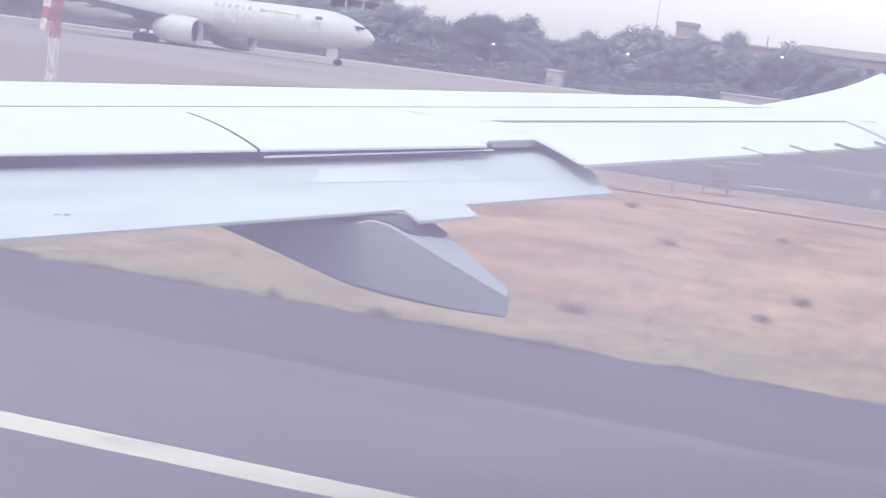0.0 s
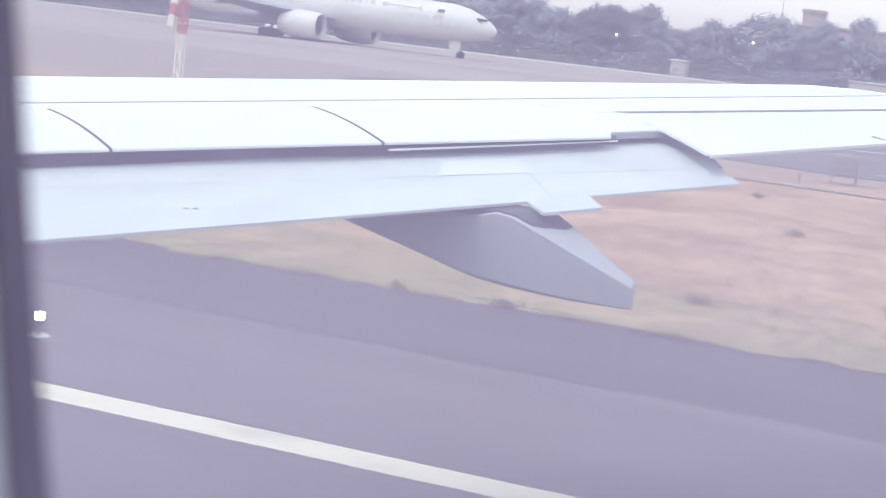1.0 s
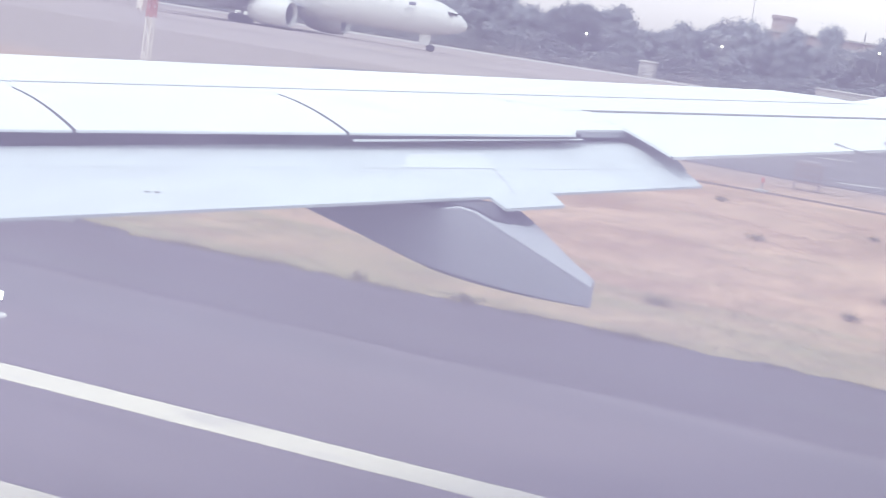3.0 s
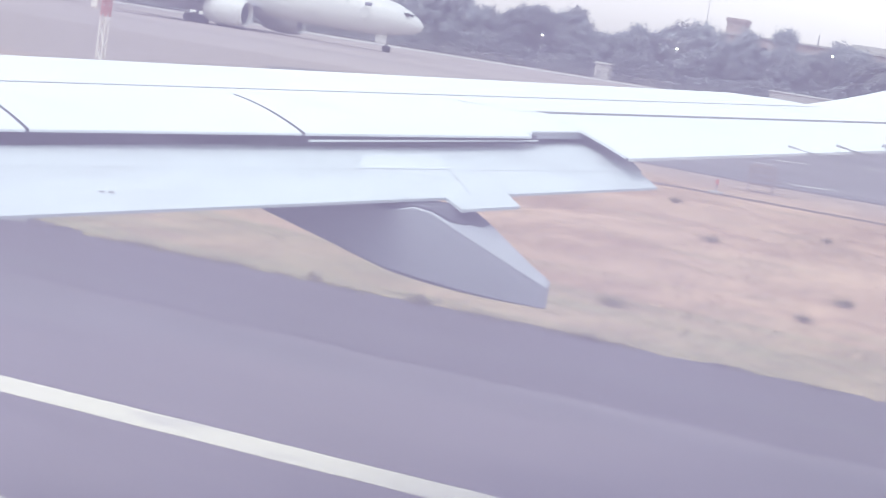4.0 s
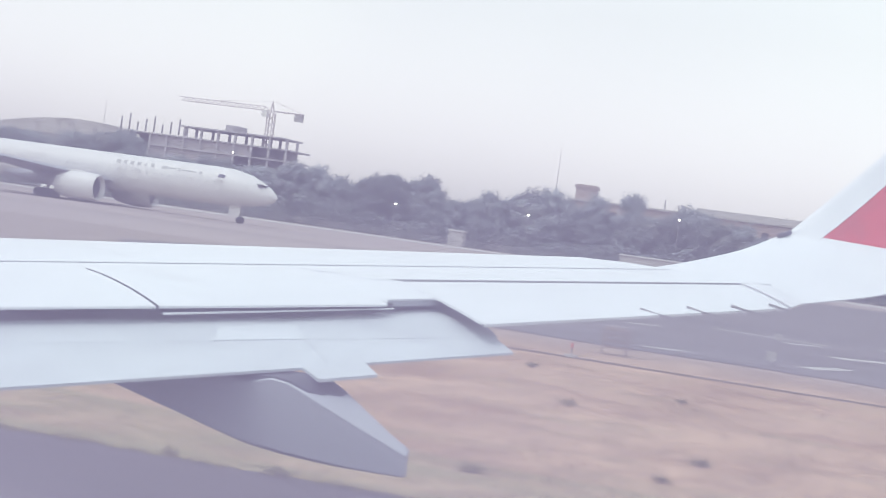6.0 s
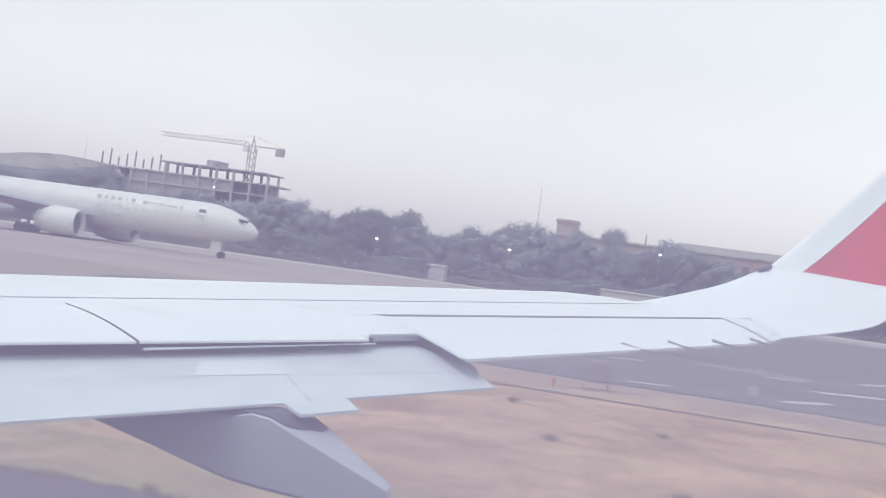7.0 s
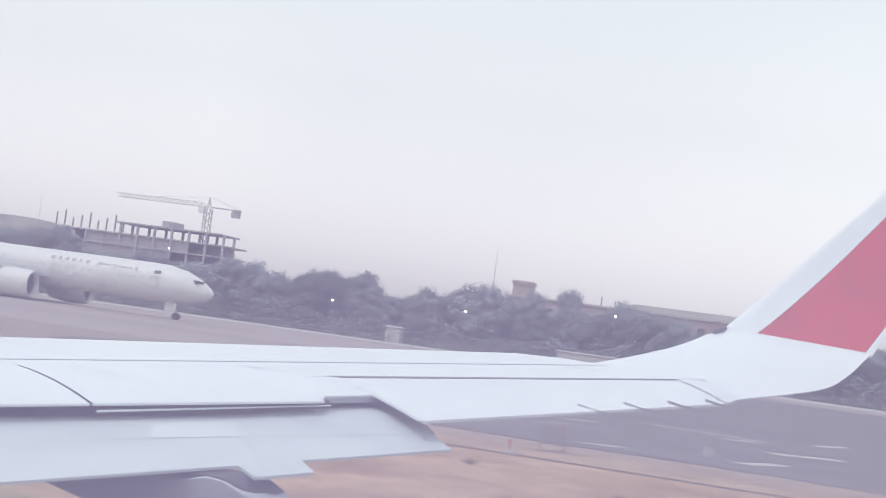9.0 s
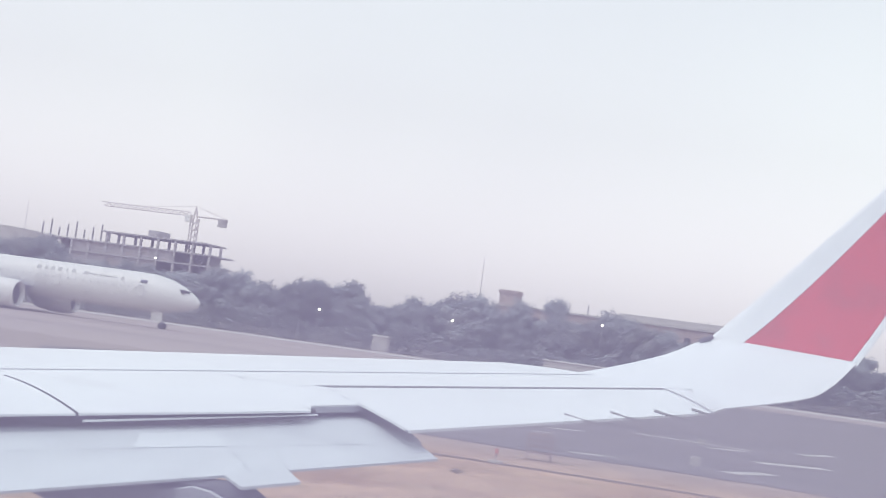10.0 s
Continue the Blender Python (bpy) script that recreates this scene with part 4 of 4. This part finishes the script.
# ---- buildings ----
def building_windows(parent, x, y0, y1, z_rows, n, w, h):
    for z in z_rows:
        for k in range(n):
            y = y0 + (y1 - y0) * (k + 0.5) / n
            bm = bmn()
            box(bm, (x, y, z), (0.3, w, h))
            win = part("window", bm, GLASS_DARK, parent)
            bm = bmn()
            box(bm, (x - 0.1, y, z - h / 2 - 0.12), (0.5, w + 0.3, 0.2))
            part("sill", bm, CONCRETE, win)


brick = thing("brick_building", "long red brick building behind trees, haze in its wall colour", "building", (424, 56, 0))
bm = bmn()
box(bm, (8, 0, 8.6), (16, 88, 17.2))
part("wall", bm, BRICK, brick)
bm = bmn()
box(bm, (8, 0, 17.4), (17, 89, 0.6))
part("roof", bm, CONCRETE, brick)
bm = bmn()
box(bm, (9, -4, 18.6), (9, 30, 1.8))
part("roof_room", bm, PLASTER, brick)
bm = bmn()
box(bm, (6, 41, 11), (5.0, 5.0, 22))
box(bm, (6, 41, 21.4), (5.6, 5.6, 0.8))
part("tower", bm, BRICK, brick)
bm = bmn()
box(bm, (6, -38, 18.6), (5.0, 7.0, 2.8))
part("roof_room", bm, BRICK, brick)
for yy, hh in ((20, 3.5), (-12, 3.0), (2, 2.0), (-24, 2.2)):
    bm = bmn()
    rod(bm, (8, yy, 17.2), (8, yy, 17.2 + hh), 0.25, 0.12)
    part("vent_pipe", bm, STEEL, brick)
building_windows(brick, -0.05, -42, 38, (6.5, 10.2, 13.9), 20, 1.5, 1.9)
brick.scale = (1, 1, 0.93)

site = thing("unfinished_building", "unfinished concrete frame building with bare columns", "building", (478, 236, 0))
for lv in range(7):
    bm = bmn()
    box(bm, (9, 0 if lv < 6 else -10, 3.6 * lv + 3.4), (18, 62 if lv < 6 else 36, 0.45))
    part("floor_slab", bm, BARE, site)
for lv in range(7):
    for k in range(11):
        yy = -30 + k * 6
        if lv == 6 and yy > 8:
            continue
        for xx in (0.5, 9.0):
            bm = bmn()
            box(bm, (xx, yy, 3.6 * lv + 1.6), (0.7, 0.7, 3.6))
            part("column", bm, BARE, site)
        if lv < 6 and k < 10 and (k > 1 or lv < 2) and (k * 7 + lv * 3) % 9 < 8:
            bm = bmn()
            box(bm, (1.0, yy + 3, 3.6 * lv + 1.6), (0.3, 5.3, 3.2))
            part("infill_wall", bm, RAW, site)
for k in range(9):
    bm = bmn()
    yy = 5 + k * 3.0
    for dx, dy in ((-0.2, -0.2), (0.2, 0.2), (-0.2, 0.2)):
        rod(bm, (0.5 + dx, yy + dy, 21.8), (0.5 + dx, yy + dy, 24.6 + 1.2 * ((k * 5) % 3)), 0.11, 0.09, 5)
    part("rebar_column", bm, STEEL, site, "bundle of bare reinforcing bars")
bm = bmn()
box(bm, (13, 0, 10.8), (6, 54, 21.4))
part("core_wall", bm, BARE, site)
bm = bmn()
box(bm, (9, -8, 26.2), (8, 4, 2.2))
part("roof_room", bm, BARE, site)

crane = thing("tower_crane", "tower crane beside the unfinished building, paled by haze in its colour", "crane", (486, 216, 0), 0)
bm = bmn()
for k in range(15):
    z = k * 2.2
    for sx, sy in ((-1, -1), (-1, 1), (1, -1), (1, 1)):
        rod(bm, (sx, sy, z), (sx, sy, z + 2.2), 0.22, 0.22, 5)
    for sx, sy, tx, ty in ((1, 1, 1, -1), (1, -1, -1, -1), (-1, -1, -1, 1), (-1, 1, 1, 1)):
        rod(bm, (sx, sy, z), (tx, ty, z + 2.2), 0.14, 0.14, 5)
part("crane_tower", bm, CRANE, crane)
bm = bmn()
for k in range(12):
    y0, y1 = 1 + k * 2.6, 1 + (k + 1) * 2.6
    for sx in (-0.7, 0.7):
        rod(bm, (sx, y0, 33.6), (sx, y1, 33.6), 0.11, 0.11, 5)
        rod(bm, (sx, y0, 33.6), (0, (y0 + y1) / 2, 34.9), 0.1, 0.1, 5)
        rod(bm, (0, (y0 + y1) / 2, 34.9), (sx, y1, 33.6), 0.1, 0.1, 5)
    rod(bm, (0, y0 + 1.3, 34.9), (0, y1 + 1.3, 34.9), 0.14, 0.14, 5)
part("jib", bm, CRANE, crane)
bm = bmn()
for sx in (-0.7, 0.7):
    rod(bm, (sx, -1, 33.6), (sx, -11, 33.6), 0.22, 0.22, 5)
rod(bm, (0, -1, 36.6), (0, -10.5, 33.8), 0.1, 0.1, 5)
part("counter_jib", bm, CRANE, crane)
bm = bmn()
box(bm, (0, -9.6, 32.4), (1.6, 2.6, 2.6))
part("counterweight", bm, CONCRETE, crane)
bm = bmn()
box(bm, (-1.2, 1.8, 32.6), (1.6, 1.8, 2.2))
part("cab", bm, MAST_WHITE, crane)
bm = bmn()
for sx, sy in ((-0.6, -0.6), (0.6, -0.6), (-0.6, 0.6), (0.6, 0.6)):
    rod(bm, (sx, sy, 33.0), (0, 0, 37.0), 0.16, 0.12, 5)
rod(bm, (0, 0, 36.8), (0, 20, 34.9), 0.07, 0.07, 5)
part("crane_head", bm, CRANE, crane)

# low buildings at the foot of the trees
for x, y, w, d, h, peak in ((366, 214, 9, 6, 3.0, 2.2), (370, 113, 3.5, 3, 3.4, 0.3), (368, 62, 22, 4, 3.2, 0.2)):
    ob = thing("shed", "small pale plastered shed at the foot of the trees", "shed", (x, y, 0), group="boundary sheds")
    bm = bmn()
    box(bm, (0, 0, h / 2), (d, w, h))
    part("wall", bm, PLASTER, ob)
    bm = bmn()
    loft(bm, [[(-d / 2 - 0.3, yy, h), (d / 2 + 0.3, yy, h), (d / 2 + 0.3, yy, h + 0.15), (0, yy, h + 0.15 + peak), (-d / 2 - 0.3, yy, h + 0.15)] for yy in (-w / 2 - 0.3, w / 2 + 0.3)])
    part("roof", bm, CONCRETE, ob)
    bm = bmn()
    box(bm, (-d / 2, w * 0.2, 1.0), (0.12, 0.9, 2.0))
    part("door", bm, STEEL, ob)

# a big pale hangar roof behind the trees
hangar = thing("hangar", "large pale grey hangar with a low arched roof", "hangar", (530, 310, 0))
bm = bmn()
box(bm, (25, 0, 9.5), (50, 84, 19))
part("wall", bm, PLASTER, hangar)
bm = bmn()
loft(bm, [[(xx, -43 + 86 * k / 12, 19.0 + 6.0 * math.sin(math.pi * k / 12)) for k in range(13)] + [(xx, 43 - 86 * k / 12, 18.6) for k in range(13)] for xx in (-1, 51)])
part("roof", bm, CONCRETE, hangar, "arched pale sheet roof")
for yy in (-28, 0, 28):
    bm = bmn()
    box(bm, (-0.1, yy, 7.5), (0.3, 24, 15))
    part("door", bm, STEEL, hangar)

# service van on the perimeter road
van = thing("van", "white airport service van on the perimeter road", "van", (338, 203, 0.05), 4)
bm = bmn()
loft(bm, [[(-0.95, y, 0.45), (0.95, y, 0.45), (0.95, y, z1 * 0.62), (0.82, y, z1), (-0.82, y, z1), (-0.95, y, z1 * 0.62)] for y, z1 in ((-2.5, 1.15), (-2.2, 1.25), (-1.5, 2.05), (2.4, 2.1), (2.5, 2.0))])
part("body", bm, MAST_WHITE, van, smooth=True)
for yy, ly in ((-1.0, 0.8), (0.2, 1.0), (1.5, 1.0)):
    bm = bmn()
    box(bm, (-0.93, yy, 1.55), (0.06, ly, 0.5))
    part("window", bm, GLASS_DARK, van)
for yy in (-1.55, 1.55):
    for xx in (-0.85, 0.85):
        bm = bmn()
        rod(bm, (xx - 0.11, yy, 0.34), (xx + 0.11, yy, 0.34), 0.34, 0.34, 16)
        part("wheel", bm, RUBBER, van)

# boundary fence: posts and rails
fence = thing("fence", "thin grey wire fence on posts across the far field", "fence", (314, 0, 0))
for k in range(56):
    y = -40 + k * 6.0
    bm = bmn()
    rod(bm, (0, y, 0), (0, y, 2.3), 0.07, 0.06, 5)
    part("post", bm, STEEL, fence)
for z in (0.5, 1.0, 1.5, 1.85):
    bm = bmn()
    rod(bm, (0, -40, z), (0, 290, z), 0.025, 0.025, 4)
    part("wire", bm, STEEL, fence)

# thin radio masts behind the trees
for y in (96.2, 222.5):
    ob = thing("radio_mast", "thin grey radio mast rising behind the trees", "mast", (392, y, 0), group="radio masts")
    for k in range(4):
        bm = bmn()
        rod(bm, (0, 0, 6.6 * k), (0, 0, 6.6 * (k + 1)), 0.16 - 0.03 * k, 0.13 - 0.03 * k, 6)
        part("mast_section", bm, STEEL, ob)

# flood lamps that burn among the trees
for x, y, z in ((372, 130, 8), (372, 97, 9.5), (372, 61.7, 12.9), (474, 222, 18.5), (372, 176, 10), (520, 285, 23.7)):
    ob = thing("flood_lamp", "lit white flood lamp on a thin steel pole", "lamp", (x, y, 0), group="flood lamps")
    bm = bmn()
    rod(bm, (0, 0, 0), (0, 0, z), 0.09, 0.06, 6)
    part("pole", bm, STEEL, ob)
    bm = bmn()
    box(bm, (-0.2, 0, z), (0.35, 0.42, 0.34))
    part("lamp_head", bm, LAMP, ob, "glowing white lamp head")


# ---- the long-haul airliner across the field ----
jet = thing("wide_body_airliner", "white wide-body airliner with a dark navy tail fin", "airliner", (243, 105.0, 0))
R = 3.1


def jet_ring(y, cz, rx, rz, n=28):
    return [(rx * math.cos(2 * math.pi * k / n), y, cz + rz * math.sin(2 * math.pi * k / n)) for k in range(n)]


bm = bmn()
loft(bm, [jet_ring(*v) for v in ((0, 4.75, 0.1, 0.1), (0.5, 4.8, 0.75, 0.75), (1.5, 4.95, 1.45, 1.4), (3, 5.15, 2.1, 2.0), (5, 5.4, 2.7, 2.6), (8, 5.55, 3.05, 3.05), (11, 5.6, R, R), (30, 5.6, R, R), (50, 5.6, R, R), (55, 5.75, 2.95, 2.95), (60, 6.2, 2.5, 2.5), (66, 6.9, 1.75, 1.75), (71, 7.5, 0.95, 1.0), (73.6, 7.8, 0.3, 0.6))])
part("fuselage", bm, JET_WHITE, jet, smooth=True)
bm = bmn()
loft(bm, [jet_ring(y, 3.4, rx, rz) for y, rx, rz in ((27, 0.3, 0.2), (30, 2.4, 1.0), (35, 3.2, 1.5), (45, 3.2, 1.5), (49, 2.4, 1.0), (52, 0.3, 0.2))])
part("belly_fairing", bm, GREY, jet, smooth=True)


def wing_panel(bm, a, b, ta, tb):
    """A swept lifting surface from root (le, te) to tip (le, te)."""
    rings = []
    for (le, te), t in ((a, ta), (b, tb)):
        le, te = Vector(le), Vector(te)
        up = Vector((0, 0, t))
        rings.append([le, le.lerp(te, 0.12) + up, le.lerp(te, 0.4) + up * 1.2, te, le.lerp(te, 0.4) - up * 0.8, le.lerp(te, 0.12) - up * 0.8])
    loft(bm, rings)


for s in (-1, 1):
    bm = bmn()
    wing_panel(bm, ((s * 2.5, 28.0, 4.0), (s * 2.5, 43.0, 3.8)), ((s * 31.5, 44.2, 6.5), (s * 31.5, 46.4, 6.5)), 0.75, 0.14)
    part("wing", bm, GREY, jet, smooth=True)
    bm = bmn()
    wing_panel(bm, ((s * 1.2, 62.0, 7.2), (s * 1.2, 69.0, 7.3)), ((s * 10.7, 69.8, 8.2), (s * 10.7, 72.4, 8.2)), 0.3, 0.08)
    part("tailplane", bm, GREY, jet, smooth=True)
    bm = bmn()
    prof = [(27.6, 1.72), (27.0, 1.80), (26.75, 1.92), (26.8, 2.04), (27.2, 2.16), (28.2, 2.27), (29.8, 2.3), (31.6, 2.2), (33.0, 1.98), (34.0, 1.75), (33.7, 1.6)]
    loft(bm, [[(s * 9.6 + r * math.cos(2 * math.pi * k / 24), y, 2.55 + r * math.sin(2 * math.pi * k / 24)) for k in range(24)] for y, r in prof], caps=False)
    eng = part("engine", bm, JET_WHITE, jet, "big white engine nacelle", True)
    bm = bmn()
    rod(bm, (s * 9.6, 27.7, 2.55), (s * 9.6, 27.9, 2.55), 1.71, 1.71, 24)
    rod(bm, (s * 9.6, 27.1, 2.55), (s * 9.6, 27.75, 2.55), 0.08, 0.5, 16)
    part("fan", bm, GLASS_DARK, eng, "dark fan face")
    bm = bmn()
    rod(bm, (s * 9.6, 33.0, 2.55), (s * 9.6, 35.8, 2.6), 1.15, 0.4, 18)
    part("exhaust_cone", bm, STEEL, eng)
    bm = bmn()
    loft(bm, [[(s * 9.6 - 0.25, 28.6, 4.65), (s * 9.6 + 0.25, 28.6, 4.65), (s * 9.6 + 0.25, 36.5, 4.2), (s * 9.6 - 0.25, 36.5, 4.2)], [(s * 9.6 - 0.2, 30.8, 5.1), (s * 9.6 + 0.2, 30.8, 5.1), (s * 9.6 + 0.2, 37.0, 4.9), (s * 9.6 - 0.2, 37.0, 4.9)]])
    part("pylon", bm, JET_WHITE, jet)
    bm = bmn()
    rod(bm, (s * 5.4, 38.6, 1.1), (s * 5.2, 38.4, 3.6), 0.28, 0.28, 10)
    leg = part("gear_leg", bm, STEEL, jet)
    for dy in (-1.45, 0.0, 1.45):
        for dx in (-0.55, 0.55):
            bm = bmn()
            rod(bm, (s * 5.4 + dx - 0.22, 38.6 + dy, 0.67), (s * 5.4 + dx + 0.22, 38.6 + dy, 0.67), 0.67, 0.67, 18)
            part("wheel", bm, RUBBER, leg)
    for xx in (13.5, 18.5, 23.0):
        bm = bmn()
        yy, zz = 41.0 + 0.117 * (xx - 2.5), 3.75 + 0.09 * (xx - 2.5)
        rod(bm, (s * xx, yy, zz), (s * xx, yy + 2.2, zz - 0.1), 0.18, 0.34, 10)
        rod(bm, (s * xx, yy + 2.2, zz - 0.1), (s * xx, yy + 4.4, zz - 0.3), 0.34, 0.06, 10)
        part("flap_fairing", bm, GREY, jet)
bm = bmn()
loft(bm, [[(-0.4, 63.2, 7.9), (0, 62.2, 7.9), (0.4, 63.2, 7.9), (0.45, 66.0, 7.9), (0.2, 71.6, 7.9), (-0.2, 71.6, 7.9), (-0.45, 66.0, 7.9)], [(-0.12, 72.0, 19.2), (0, 71.6, 19.2), (0.12, 72.0, 19.2), (0.12, 72.7, 19.2), (0.05, 73.9, 19.2), (-0.05, 73.9, 19.2), (-0.12, 72.7, 19.2)]])
fin = part("tail_fin", bm, JET_NAVY, jet, "dark navy tail fin")
bm = bmn()
for yy, zz, ly, lz in ((69.0, 12.9, 1.5, 1.2), (69.2, 11.0, 1.7, 0.35), (69.2, 10.4, 0.4, 1.1)):
    box(bm, (-0.3, yy, zz), (0.16, ly, lz))
part("emblem", bm, EMBLEM, fin, "faint pale emblem")
bm = bmn()
box(bm, (-1.42, 2.9, 6.42), (0.4, 1.7, 0.5), -24)
box(bm, (0, 2.05, 6.35), (2.2, 0.6, 0.45))
part("cockpit_window", bm, GLASS_DARK, jet, "dark cockpit windows")
bm = bmn()
rod(bm, (0, 6.0, 0.9), (0, 6.2, 3.2), 0.2, 0.2, 10)
leg = part("nose_leg", bm, STEEL, jet)
for dx in (-0.4, 0.4):
    bm = bmn()
    rod(bm, (dx - 0.18, 6.0, 0.53), (dx + 0.18, 6.0, 0.53), 0.53, 0.53, 18)
    part("wheel", bm, RUBBER, leg)
bm = bmn()
box(bm, (-0.6, 6.9, 2.0), (0.06, 2.0, 1.4))
part("gear_door", bm, JET_WHITE, jet)
# airline titles drawn as plain bars, doors and windows laid on the skin
def on_skin(name, y, z, ly, lz, depth, mat, label=""):
    th = math.asin((z - 5.6) / 3.1)
    bm = bmn()
    box(bm, (0, 0, 0), (depth, ly, lz))
    m = Matrix.Translation((-3.1 * math.cos(th), y, z)) @ Matrix.Rotation(th, 4, "Y")
    bmesh.ops.transform(bm, matrix=m, verts=bm.verts)
    return part(name, bm, mat, jet, label)


for k in range(6):
    on_skin("title_bar", 27.8 - k * 1.25, 7.45, (0.75, 0.5, 0.6, 0.65, 0.2, 0.6)[k], 0.62, 0.05, JET_GOLD)
for k, (ly, lz) in enumerate(((0.9, 0.55), (1.5, 0.2), (0.35, 0.6), (1.6, 0.22), (0.9, 0.18), (0.4, 0.55))):
    on_skin("title_bar", 19.3 - k * 1.3, 7.38 - 0.03 * k, ly, lz, 0.05, JET_GOLD)
on_skin("flag_patch", 9.0, 7.2, 1.1, 0.5, 0.12, JET_NAVY)
for k in range(34):
    on_skin("cabin_window", 10.0 + k * 1.35, 6.1, 0.16, 0.24, 0.04, GREY)
for y in (9.2, 24.0, 46.0):
    on_skin("door", y, 5.7, 1.0, 1.7, 0.06, JET_WHITE)
